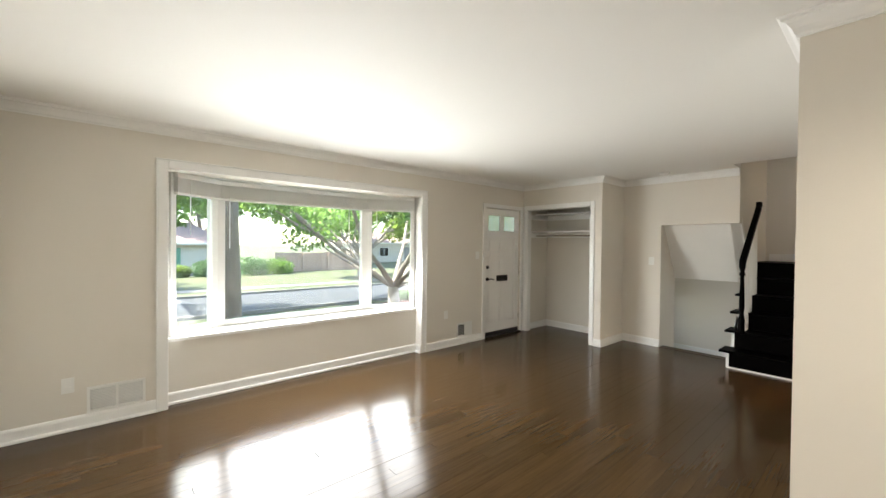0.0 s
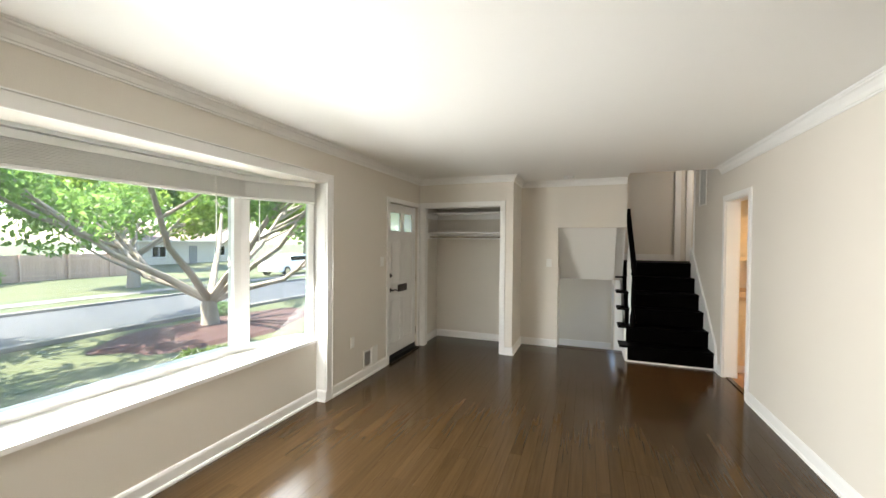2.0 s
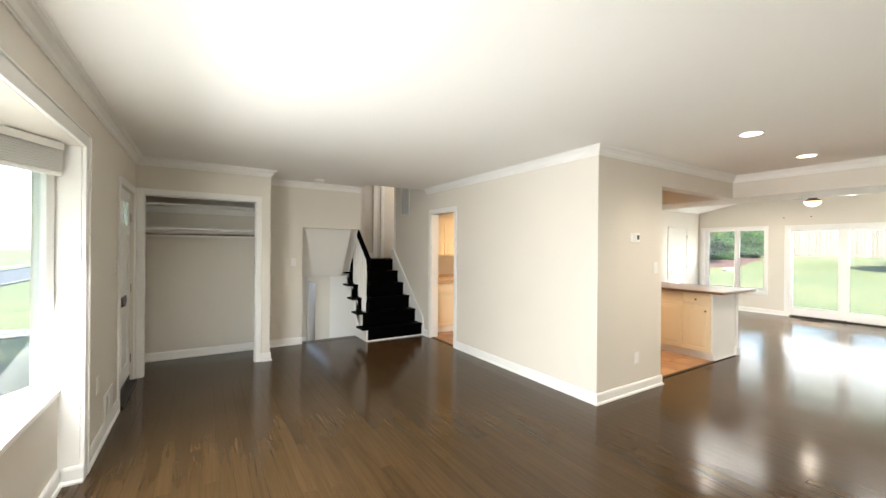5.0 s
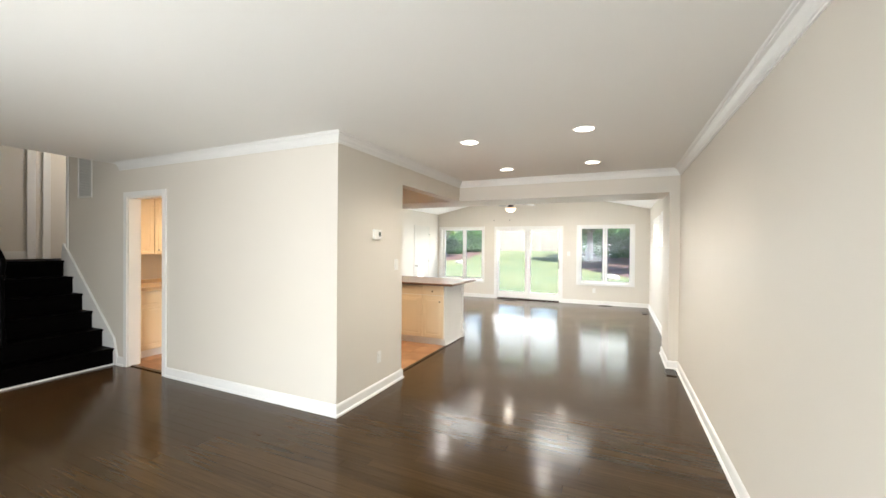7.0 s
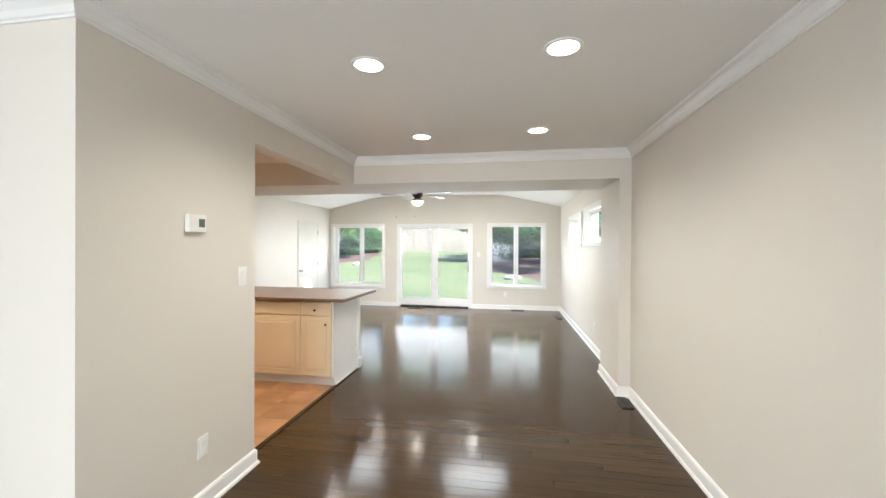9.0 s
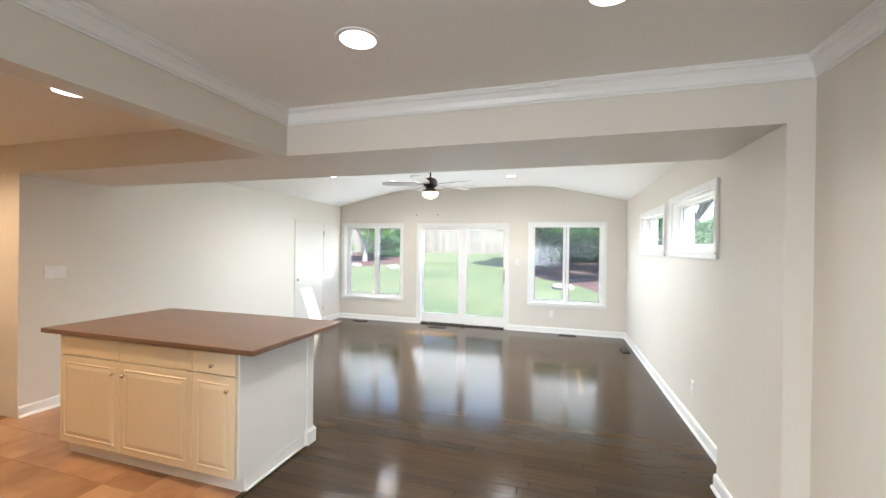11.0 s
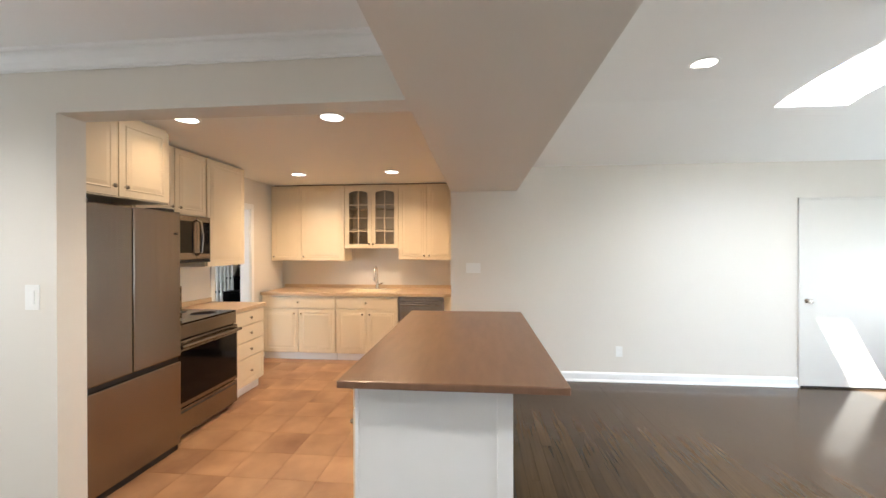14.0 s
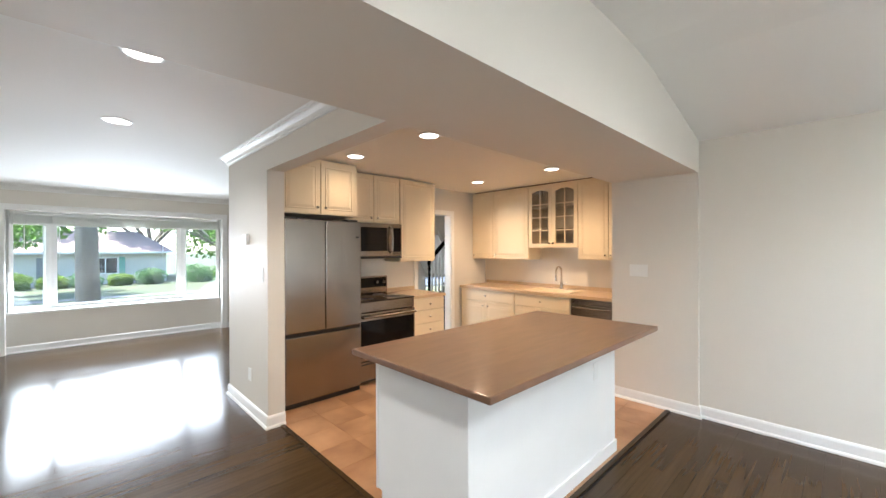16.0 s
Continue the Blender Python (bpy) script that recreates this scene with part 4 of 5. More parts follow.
casing("trim_door_front", pose(0, YN - 0.0005, 0), 5.02, 5.87, 2.01, "white door casing")
casing("trim_closet", pose(XC - 0.0005, 0, 0, 0, 0, -90), -5.265, -4.135, 2.025, "white closet casing")
casing("trim_kitchen_door", pose(0, YP + 0.0005, 0, 0, 0, 180), -6.022, -5.33, 2.012, "white casing of kitchen doorway")
casing("trim_kitchen_door_inside", pose(0, YP - 0.1205, 0), 5.33, 6.022, 2.012, "white casing of kitchen doorway")
structure("trim_door_jambs", B((5.33, 5.342, YP - 0.119, YP - 0.001, 0.012, 2.012), (6.01, 6.022, YP - 0.119, YP - 0.001, 0.012, 2.012), (5.342, 6.01, YP - 0.119, YP - 0.001, 2.0, 2.012)), M["trim"], "white door jamb", "trim")
structure("trim_closet_jambs", B((XC + 0.001, XC + 0.099, 4.135, 4.147, 0, 2.025), (XC + 0.001, XC + 0.099, 5.253, 5.265, 0, 2.025), (XC + 0.001, XC + 0.099, 4.147, 5.253, 2.013, 2.025)), M["trim"], "white closet jamb", "trim")

fd = thing("door_1", pose(5.02, YN + 0.03, 0), "white panelled front door with two small panes and black mail slot", "door", kind="structure")
W, ZT = 0.85, 2.005
bm = bmesh.new()
st = 0.105
zs = [(0.02, 0.22), (0.80, 0.98), (1.56, 1.66), (1.90, ZT)]
box(bm, 0.003, st, 0.0, 0.044, 0.02, ZT, 0.003), box(bm, W - st, W - 0.003, 0.0, 0.044, 0.02, ZT, 0.003), box(bm, W / 2 - 0.045, W / 2 + 0.045, 0.0, 0.044, 0.22, 1.90, 0.003)
for a, b in zs:
    box(bm, st, W - st, 0.0005, 0.0435, a, b)
leaf = part("leaf", bm, M["trim"], fd)
for x0, x1 in ((st, W / 2 - 0.045), (W / 2 + 0.045, W - st)):
    for a, b in ((0.22, 0.80), (0.98, 1.56)):
        bm = bmesh.new()
        box(bm, x0, x1, 0.012, 0.032, a, b)
        box(bm, x0 + 0.035, x1 - 0.035, 0.005, 0.012, a + 0.035, b - 0.035, 0.005)
        part("panel", bm, M["trim"], leaf)
    p = part("pane", B((x0, x1, 0.018, 0.024, 1.66, 1.90)), M["milky"], leaf)
    p.visible_shadow = False
part("mail_slot", B((0.30, 0.56, -0.012, -0.0005, 0.86, 0.955), (0.32, 0.54, -0.018, -0.012, 0.885, 0.935), bevel=0.004), M["bronze"], fd, "black mail slot plate")
part("deadbolt", lathe(bmesh.new(), [(0.028, 0), (0.026, 0.012), (0.012, 0.014), (0.012, 0.03)], pose(0.085, -0.0005, 1.09, 90, 0, 0)), M["bronze"], fd, smooth=True)
ha = part("door_handle", lathe(bmesh.new(), [(0.03, 0), (0.027, 0.012), (0.011, 0.014), (0.011, 0.05)], pose(0.085, -0.0005, 0.905, 90, 0, 0)), M["bronze"], fd, "dark bronze lever handle", smooth=True)
part("lever", tube(bmesh.new(), [(0.085, -0.05, 0.905), (0.13, -0.052, 0.91), (0.17, -0.052, 0.90), (0.195, -0.05, 0.893)], 0.010, r1=0.007), M["bronze"], ha, smooth=True)
part("door_sweep", B((0.003, W - 0.003, -0.006, -0.0005, 0.02, 0.075)), M["plastic_black"], fd, "black door sweep")
for z in (0.25, 1.0, 1.75):
    part("hinge", cyl(bmesh.new(), 0.007, 0.09, pose(W + 0.004, -0.008, z), seg=10), M["chrome"], fd)
structure("trim_threshold_front", B((5.02, 5.87, YN - 0.04, YN + 0.2, 0.0005, 0.018), bevel=0.004), M["bronze"], "dark door threshold", "trim")

cd = thing("door_2", pose(XE - 0.0005, -4.925, 0, 0, 0, -90), "flat pale painted closed door in the family room", "door", kind="structure")
part("leaf", B((0.02, 0.87, -0.012, 0, 0.02, 2.01), bevel=0.003), M["door_paint"], cd)
part("casing", B((0.0, 0.017, -0.016, 0, 0.0, 2.032), (0.873, 0.89, -0.016, 0, 0.0, 2.032), (0.017, 0.873, -0.016, 0, 2.013, 2.032), bevel=0.003), M["door_paint"], cd)
part("bottom_gap", B((0.02, 0.87, -0.010, -0.001, 0.002, 0.019)), M["plastic_black"], cd)
part("door_handle", lathe(bmesh.new(), [(0.026, 0), (0.024, 0.008), (0.01, 0.012), (0.012, 0.035), (0.026, 0.045), (0.024, 0.062)], pose(0.08, -0.0125, 0.93, 90, 0, 0), 16), M["chrome"], cd, "nickel door knob", smooth=True)
for z in (0.3, 1.05, 1.8):
    part("hinge", B((0.862, 0.884, -0.02, -0.0165, z - 0.045, z + 0.045)), M["chrome"], cd)

# ---- closet fittings ----
cs = thing("closet_shelf", pose(0, 0, 0), "white closet shelf on cleats with a hanging rod", "shelf")
part("shelf", B((6.18, XH - 0.005, 4.075, YN - 0.002, 1.655, 1.675)), M["trim"], cs)
part("cleat", B((6.02, XH - 0.02, YN - 0.022, YN - 0.001, 1.57, 1.655)), M["trim"], cs)
part("cleat", B((XH - 0.021, XH - 0.001, 4.075, YN - 0.022, 1.57, 1.655)), M["trim"], cs)
part("rod", cyl(bmesh.new(), 0.014, YN - 4.075, pose(6.30, (YN + 4.073) / 2, 1.60, 90, 0, 0), seg=12), M["chrome"], cs)
cs2 = thing("closet_shelf", pose(0, 0, 0), "white upper closet shelf on cleats", "shelf")
part("shelf", B((6.30, XH - 0.005, 4.075, YN - 0.002, 1.955, 1.975)), M["trim"], cs2)
part("cleat", B((XH - 0.021, XH - 0.001, 4.075, YN - 0.022, 1.88, 1.955)), M["trim"], cs2)
part("cleat", B((6.15, XH - 0.02, YN - 0.022, YN - 0.001, 1.88, 1.955)), M["trim"], cs2)

# ---- plates, vents, detectors ----
def plate(name, m, w, h, label, category, toggles=0, sockets=0, group=""):
    """A wall plate in the plane y = 0 facing -y."""
    t = thing(name, m, label, category, group)
    part("plate", B((-w / 2, w / 2, -0.006, -0.0005, -h / 2, h / 2), bevel=0.002), M["plate"], t)
    for k in range(toggles):
        x = (k - (toggles - 1) / 2) * 0.046
        part("rocker", B((x - 0.016, x + 0.016, -0.010, -0.0062, -0.033, 0.033), bevel=0.002), M["plate"], t)
    for z in ((-0.022, 0.022) if sockets else ()):
        part("socket", B((-0.017, 0.017, -0.009, -0.0062, z - 0.015, z + 0.015), bevel=0.003), M["plate"], t)
    return t


N_, E_, S_, W_ = (lambda x, z: pose(x, YN, z)), (lambda x, y, z: pose(x, y, z, 0, 0, -90)), (lambda x, z: pose(x, YS, z, 0, 0, 180)), (lambda x, y, z: pose(x, y, z, 0, 0, -90))
plate("light_switch", N_(4.85, 1.28), 0.075, 0.115, "white rocker switch plate beside the front door", "light switch", 1)
plate("outlet", N_(4.235, 0.455), 0.072, 0.115, "white duplex outlet on the wall", "outlet", 0, 1, "wall outlets")
plate("outlet", N_(0.44, 0.345), 0.072, 0.115, "white duplex outlet on the wall", "outlet", 0, 1, "wall outlets")
plate("light_switch", E_(XH, 3.56, 1.23), 0.075, 0.115, "white rocker switch plate beside the lower stairs", "light switch", 1)
plate("light_switch", E_(XP, 0.60, 1.268), 0.075, 0.12, "white rocker switch on the partition wall", "light switch", 1)
plate("outlet", E_(XP, 0.92, 0.35), 0.072, 0.115, "white duplex outlet on the wall", "outlet", 0, 1, "wall outlets")
plate("light_switch", E_(XPIER, -1.46, 1.27), 0.165, 0.115, "white three-gang switch plate", "light switch", 3)
plate("outlet", E_(XE, -3.08, 0.34), 0.072, 0.115, "white duplex outlet on the wall", "outlet", 0, 1, "wall outlets")
plate("light_switch", S_(1.913, 1.295), 0.08, 0.12, "white rocker switch beside the patio door", "light switch", 1)
plate("outlet", S_(1.28, 0.36), 0.072, 0.115, "white duplex outlet on the wall", "outlet", 0, 1, "wall outlets")
plate("outlet", pose(XW, -2.9, 0.36, 0, 0, 90), 0.072, 0.115, "white duplex outlet on the wall", "outlet", 0, 1, "wall outlets")
th = thing("thermostat", E_(XP, 0.985, 1.579), "small white wall thermostat with grey display", "thermostat")
part("case", B((-0.06, 0.06, -0.028, -0.0005, -0.048, 0.048), bevel=0.006), M["plate"], th)
part("display", B((0.005, 0.045, -0.0295, -0.0285, -0.02, 0.025)), M["display"], th)


def register(name, m, w, h, label, slats, split=False, dark=False, flat=False):
    t = thing(name, m, label, "vent", "wall and floor registers")
    part("frame", B((-w / 2, w / 2, -0.012, -0.0005, -h / 2, -h / 2 + 0.02), (-w / 2, w / 2, -0.012, -0.0005, h / 2 - 0.02, h / 2), (-w / 2, -w / 2 + 0.02, -0.012, -0.0005, -h / 2 + 0.02, h / 2 - 0.02),
                    (w / 2 - 0.02, w / 2, -0.012, -0.0005, -h / 2 + 0.02, h / 2 - 0.02), bevel=0.002), M["bronze"] if dark and flat else M["plate"], t)
    if split:
        part("divider", B((-0.008, 0.008, -0.011, -0.0015, -h / 2 + 0.0205, h / 2 - 0.0205)), M["plate"], t)
    part("backing", B((-w / 2 + 0.02, w / 2 - 0.02, -0.002, -0.0005, -h / 2 + 0.02, h / 2 - 0.02)), M["plastic_black"] if dark else M["vent"], t)
    n = slats
    for k in range(n):
        z = -h / 2 + 0.02 + (h - 0.04) * (k + 0.5) / n
        part("slat", B((-w / 2 + 0.021, w / 2 - 0.021, -0.010, -0.003, z - 0.0022, z + 0.0022)), M["bronze"] if dark and flat else M["plate"], t)
    return t


register("wall_register", N_(0.725, 0.207), 0.36, 0.205, "white metal wall register with louvres", 14, True)
register("wall_register", N_(4.53, 0.205), 0.17, 0.20, "white wall register with dark slots", 7, dark=True)
part("side_plate", B((4.63, 4.75, YN - 0.008, YN - 0.0005, 0.10, 0.31), bevel=0.002), M["plate"], None).name = "register_plate"
tagged(bpy.data.objects["register_plate"], "blank white plate beside the wall register", "plate")
register("return_grille", pose(6.98, YP, 2.33, 0, 0, 180), 0.34, 0.56, "white return air grille on the stair wall", 26)
FL = lambda x, y, rz=0: pose(x, y, 0.0, -90, 0, rz)
register("floor_register", FL(0.155, -1.05, 90), 0.26, 0.10, "brown metal floor register by the wall", 9, dark=True, flat=True)
register("floor_register", FL(3.40, -6.20), 0.34, 0.12, "dark metal floor register before the patio door", 9, dark=True, flat=True)
register("floor_register", FL(5.10, -6.25), 0.3, 0.11, "dark floor register under the window", 9, dark=True, flat=True)
register("floor_register", FL(1.0, -6.33), 0.3, 0.11, "dark floor register under the window", 9, dark=True, flat=True)
register("floor_register", FL(0.17, -5.55, 90), 0.3, 0.11, "brown floor register along the wall", 9, dark=True, flat=True)
sd = thing("smoke_detector", pose(6.30, 3.28, H), "round white smoke detector on the ceiling", "smoke detector")
part("case", lathe(bmesh.new(), [(0.065, -0.001), (0.068, -0.012), (0.06, -0.03), (0.035, -0.038)]), M["plate"], sd, smooth=True)
for x in (3.96, 3.50):
    b = thing("curtain_bracket", S_(x, 2.21), "tiny dark screw bracket above the patio door", "bracket")
    part("screw", lathe(bmesh.new(), [(0.013, 0.0005), (0.013, 0.012), (0.008, 0.022)], pose(0, 0, 0, 90, 0, 0), 10), M["bronze"], b)

# ---- stair nosing and steps down ----
structure("trim_nosing_down", B((XH - 0.02, XH + 0.13, YSL + 0.03, 3.435, -0.03, 0.003), bevel=0.006), M["oak"], "dark wood nosing at the head of the lower stairs", "trim")
st2 = thing("stairs_down", pose(0, 0, 0), "dark wooden steps going down to the lower hall", "stairs", kind="structure")
for i in range(5):
    x = XH + 0.13 + 0.24 * i
    part("tread", B((x, x + 0.26, YSL + 0.035, 3.438, -0.20 * (i + 1) - 0.03, -0.20 * (i + 1))), M["oak"], st2)
    part("riser", B((x - 0.015, x, YSL + 0.035, 3.438, -0.20 * (i + 1), -0.20 * i - 0.03)), M["oak"], st2)
structure("trim_landing", B((8.33, 8.349, 1.65, 2.5, Z6, Z6 + 0.11), (8.32, 8.349, 1.56, 1.65, Z6, 3.4), (8.325, 8.349, 1.40, 1.48, Z6, 3.4), bevel=0.003), M["trim"], "white baseboard and door casing on the landing", "trim")
structure("trim_partition_corner", B((7.402, 7.45, YP - 0.14, YP + 0.012, Z6, 3.7), bevel=0.003), M["trim"], "white corner casing at the head of the stairs", "trim")

# ---- ceiling lamps ----
def downlight(x, y, z, watts, color, label, r=0.075):
    t = thing("recessed_light", pose(x, y, z), label, "ceiling light", "recessed ceiling lights")
    part("trim_ring", lathe(bmesh.new(), [(r + 0.018, -0.0008), (r + 0.016, -0.006), (r, -0.007), (r, -0.0008)], Matrix(), 28), M["trim"], t, smooth=True)
    part("lens", lathe(bmesh.new(), [(r, -0.001), (r, -0.0045)], Matrix(), 28), M["lit"], t, "glowing lens")
    l = new("lamp_recessed", bpy.data.lights.new("lamp_recessed", "SPOT"))
    l.data.energy, l.data.color, l.data.spot_size, l.data.spot_blend, l.data.shadow_soft_size = watts, color, radians(150), 0.8, 0.06
    l.location = (x, y, z - 0.02)
    return t


WARM, KWARM = (1.0, 0.93, 0.83), (1.0, 0.70, 0.42)
for x, y in ((1.985, 0.84), (0.99, 0.87), (1.995, -0.505), (1.005, -0.46)):
    downlight(x, y, H, 9 if x > 1.5 else 5.5, WARM, "round recessed ceiling light, switched on")
for x, y in ((3.82, -0.52), (5.77, 0.66), (5.73, -0.50), (3.76, 0.50)):
    downlight(x, y, HK, 2 if y == 0.50 else 12, KWARM, "round recessed kitchen light, switched on")
for x, y in ((1.93, -5.37), (4.05, -5.37), (3.98, -3.02), (1.93, -3.02)):
    downlight(x, y, vault(x), 9, WARM, "round recessed ceiling light, switched on")

# ---- ceiling fan ----
fan = thing("ceiling_fan", pose(2.86, -4.05, vault(2.86)), "dark bronze ceiling fan with silver blades and lit bowl", "ceiling fan")
part("canopy", lathe(bmesh.new(), [(0.065, 0), (0.065, -0.02), (0.045, -0.055), (0.015, -0.06)]), M["bronze"], fan, smooth=True)
part("downrod", cyl(bmesh.new(), 0.012, 0.22, pose(0, 0, -0.15), seg=12), M["bronze"], fan)
part("motor", lathe(bmesh.new(), [(0.03, -0.225), (0.07, -0.24), (0.095, -0.27), (0.10, -0.315), (0.085, -0.35), (0.06, -0.365), (0.06, -0.385), (0.105, -0.405), (0.115, -0.425)], Matrix(), 28), M["bronze"], fan, smooth=True)
part("light_bowl", lathe(bmesh.new(), [(0.112, -0.426), (0.11, -0.45), (0.09, -0.485), (0.05, -0.507), (0.01, -0.513)], Matrix(), 28), M["lit_fan"], fan, "glowing frosted glass bowl", smooth=True)
for k in range(5):
    a = math.radians(18 + 72 * k)
    bm = bmesh.new()
    pts = [(0.09, -0.022), (0.16, -0.03), (0.20, -0.052), (0.45, -0.064), (0.60, -0.062), (0.655, -0.035), (0.66, 0.0), (0.655, 0.035), (0.60, 0.062), (0.45, 0.064), (0.20, 0.052), (0.16, 0.03), (0.09, 0.022)]
    lo, hi = [bm.verts.new((x, y, -0.004)) for x, y in pts], [bm.verts.new((x, y, 0.004)) for x, y in pts]
    bm.faces.new(lo[::-1]), bm.faces.new(hi)
    for i in range(len(pts)):
        j = (i + 1) % len(pts)
        bm.faces.new((lo[i], lo[j], hi[j], hi[i]))
    bl = part("blade", bm, M["blade"], fan)
    bl.matrix_local = pose(0, 0, -0.32, 0, 0, math.degrees(a)) @ pose(0, 0, 0, 12, 0, 0)
l = new("lamp_fan", bpy.data.lights.new("lamp_fan", "POINT"))
l.data.energy, l.data.color, l.data.shadow_soft_size = 1.0, WARM, 0.08
l.location = (2.86, -4.05, vault(2.88) - 0.57)

# ---- skylights ----
for i, (x0, x1, y0, y1) in enumerate(SKY):
    zt = max(vault(x0), vault(x1)) + 0.29
    t = thing("skylight_%d" % (i + 1), pose((x0 + x1) / 2, (y0 + y1) / 2, zt), "rectangular skylight with a white shaft", "skylight", kind="structure")
    w, h = (x1 - x0) / 2, (y1 - y0) / 2
    part("window_frame", B((-w - 0.05, -w + 0.02, -h - 0.05, h + 0.05, -0.005, 0.10), (w - 0.02, w + 0.05, -h - 0.05, h + 0.05, -0.005, 0.10), (-w + 0.02, w - 0.02, -h - 0.05, -h + 0.02, -0.005, 0.10), (-w + 0.02, w - 0.02, h - 0.02, h + 0.05, -0.005, 0.10)), M["trim"], t)
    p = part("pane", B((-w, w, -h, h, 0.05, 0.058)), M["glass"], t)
    p.visible_shadow = False

# ---- outside ----
M.update(
    # lawn: broad yellower blotches put dappled sun and shade into the grass colour
    lawn=mat("lawn_sun_dapple", (0.048, 0.072, 0.03), 0.9, color2=(0.105, 0.105, 0.05), scale=0.5, bump=0.8, bump_scale=30),
    mulch=mat("red_brown_mulch", (0.075, 0.035, 0.032), 0.95, color2=(0.05, 0.025, 0.024), scale=9, bump=1.0, bump_scale=25),
    asphalt=mat("grey_asphalt", (0.055, 0.06, 0.068), 0.85, color2=(0.045, 0.05, 0.058), scale=1.5, bump=0.3, bump_scale=80),
    concrete=mat("pale_concrete", (0.22, 0.21, 0.195), 0.85, color2=(0.18, 0.17, 0.16), scale=2, bump=0.2, bump_scale=50),
    bark=mat("grey_brown_bark", (0.34, 0.295, 0.255), 0.9, color2=(0.22, 0.185, 0.16), scale=9, stretch=(3, 3, 0.6), bump=0.9, bump_scale=12),
    leaf=mat("green_leaves", (0.13, 0.25, 0.06), 0.5, color2=(0.21, 0.33, 0.085), scale=1.1, vary=0.35, island=True),
    leaf2=mat("deep_green_leaves", (0.09, 0.18, 0.08), 0.6, color2=(0.16, 0.27, 0.11), scale=1.5, vary=0.3, island=True),
    leaf3=mat("yellow_green_leaves", (0.22, 0.30, 0.05), 0.6, color2=(0.14, 0.24, 0.05), scale=1.5, vary=0.3, island=True),
    fence=mat("weathered_fence_wood", (0.24, 0.205, 0.175), 0.85, color2=(0.18, 0.15, 0.125), scale=4, stretch=(1, 1, 0.2), bump=0.3, vary=0.15, island=True),
    fence2=mat("pinkish_tan_fence_wood", (0.50, 0.35, 0.27), 0.85, color2=(0.42, 0.29, 0.22), scale=4, stretch=(1, 1, 0.2), bump=0.3, vary=0.12, island=True),
    stucco=mat("cream_house_wall", (0.62, 0.58, 0.52), 0.85, color2=(0.55, 0.51, 0.46), scale=3, bump=0.2),
    roof=mat("pinkish_shingle_roof", (0.34, 0.24, 0.21), 0.9, color2=(0.27, 0.19, 0.17), scale=6, bump=0.4),
    shutter=mat("green_shutter_paint", (0.10, 0.30, 0.22), 0.5),
    carpaint=mat("white_car_paint", (0.72, 0.73, 0.74), 0.25, coat=0.5),
    rubber=mat("tyre_rubber", (0.02, 0.02, 0.02), 0.8),
    brick=mat("red_brick_far", (0.36, 0.13, 0.09), 0.85, color2=(0.28, 0.10, 0.07), scale=6, bump=0.3),
    stone=mat("pale_stone", (0.25, 0.23, 0.21), 0.85, bump=0.4, bump_scale=8),
)


def sheer(m, share):
    """Leaves that let part of the light through."""
    n, l = m.node_tree.nodes, m.node_tree.links
    b = n["Principled BSDF"]
    tl, mx = n.new("ShaderNodeBsdfTranslucent"), n.new("ShaderNodeMixShader")
    mx.inputs[0].default_value = share
    l.new(b.inputs["Base Color"].links[0].from_socket, tl.inputs["Color"])
    l.new(b.outputs[0], mx.inputs[1])
    l.new(tl.outputs[0], mx.inputs[2])
    l.new(mx.outputs[0], n["Material Output"].inputs["Surface"])


for leafy in ("leaf", "leaf2", "leaf3"):
    sheer(M[leafy], 0.7)


def yard(x, y):
    """Height of the ground."""
    if y > 5:
        return -0.57 - max(0.0, min(y - 12, 26)) * 0.025
    if y < -7:
        return -0.22 + max(0.0, min(-7 - y, 20)) * 0.075
    return -0.35


def sheet(bm, x0, x1, y0, y1, dz, step=2.0, wob=0.0, seed=0):
    nx, ny = max(1, int((x1 - x0) / step)), max(1, int((y1 - y0) / step))
    g = [[bm.verts.new((x0 + (x1 - x0) * i / nx, y0 + (y1 - y0) * j / ny + (wob * math.sin(i * 1.3 + seed) if j in (0, ny) else 0), yard(0, y0 + (y1 - y0) * j / ny) + dz)) for j in range(ny + 1)] for i in range(nx + 1)]
    for i in range(nx):
        for j in range(ny):
            bm.faces.new((g[i][j], g[i + 1][j], g[i + 1][j + 1], g[i][j + 1]))
    return bm


bm = bmesh.new()
ysl = [-300, -60, -27, -20, -14, -10, -7, -6.75, 5.55, 7, 12, 18, 24, 30, 38, 80, 300]
xsl = [-300, -60, -20, -0.18, 11.0, 25, 60, 300]
g = [[bm.verts.new((x, y, yard(x, y))) for y in ysl] for x in xsl]
for i in range(len(xsl) - 1):
    for j in range(len(ysl) - 1):
        if not (xsl[i] >= -0.2 and xsl[i + 1] <= 11.1 and ysl[j] >= -6.8 and ysl[j + 1] <= 5.6):
            bm.faces.new((g[i][j], g[i + 1][j], g[i + 1][j + 1], g[i][j + 1]))
structure("ground", bm, M["lawn"], "green lawn around the house and street", "ground")
structure("road", sheet(bmesh.new(), -80, 90, 13.2, 18.6, 0.006, 2.7), M["asphalt"], "grey asphalt street before the house", "road")
for y0, nm in ((13.05, "kerb_near"), (18.6, "kerb_far")):
    bm = bmesh.new()
    box(bm, -80, 90, y0, y0 + 0.15, yard(0, y0) - 0.1, yard(0, y0) + 0.09)
    structure(nm, bm, M["concrete"], "pale concrete kerb", "kerb")
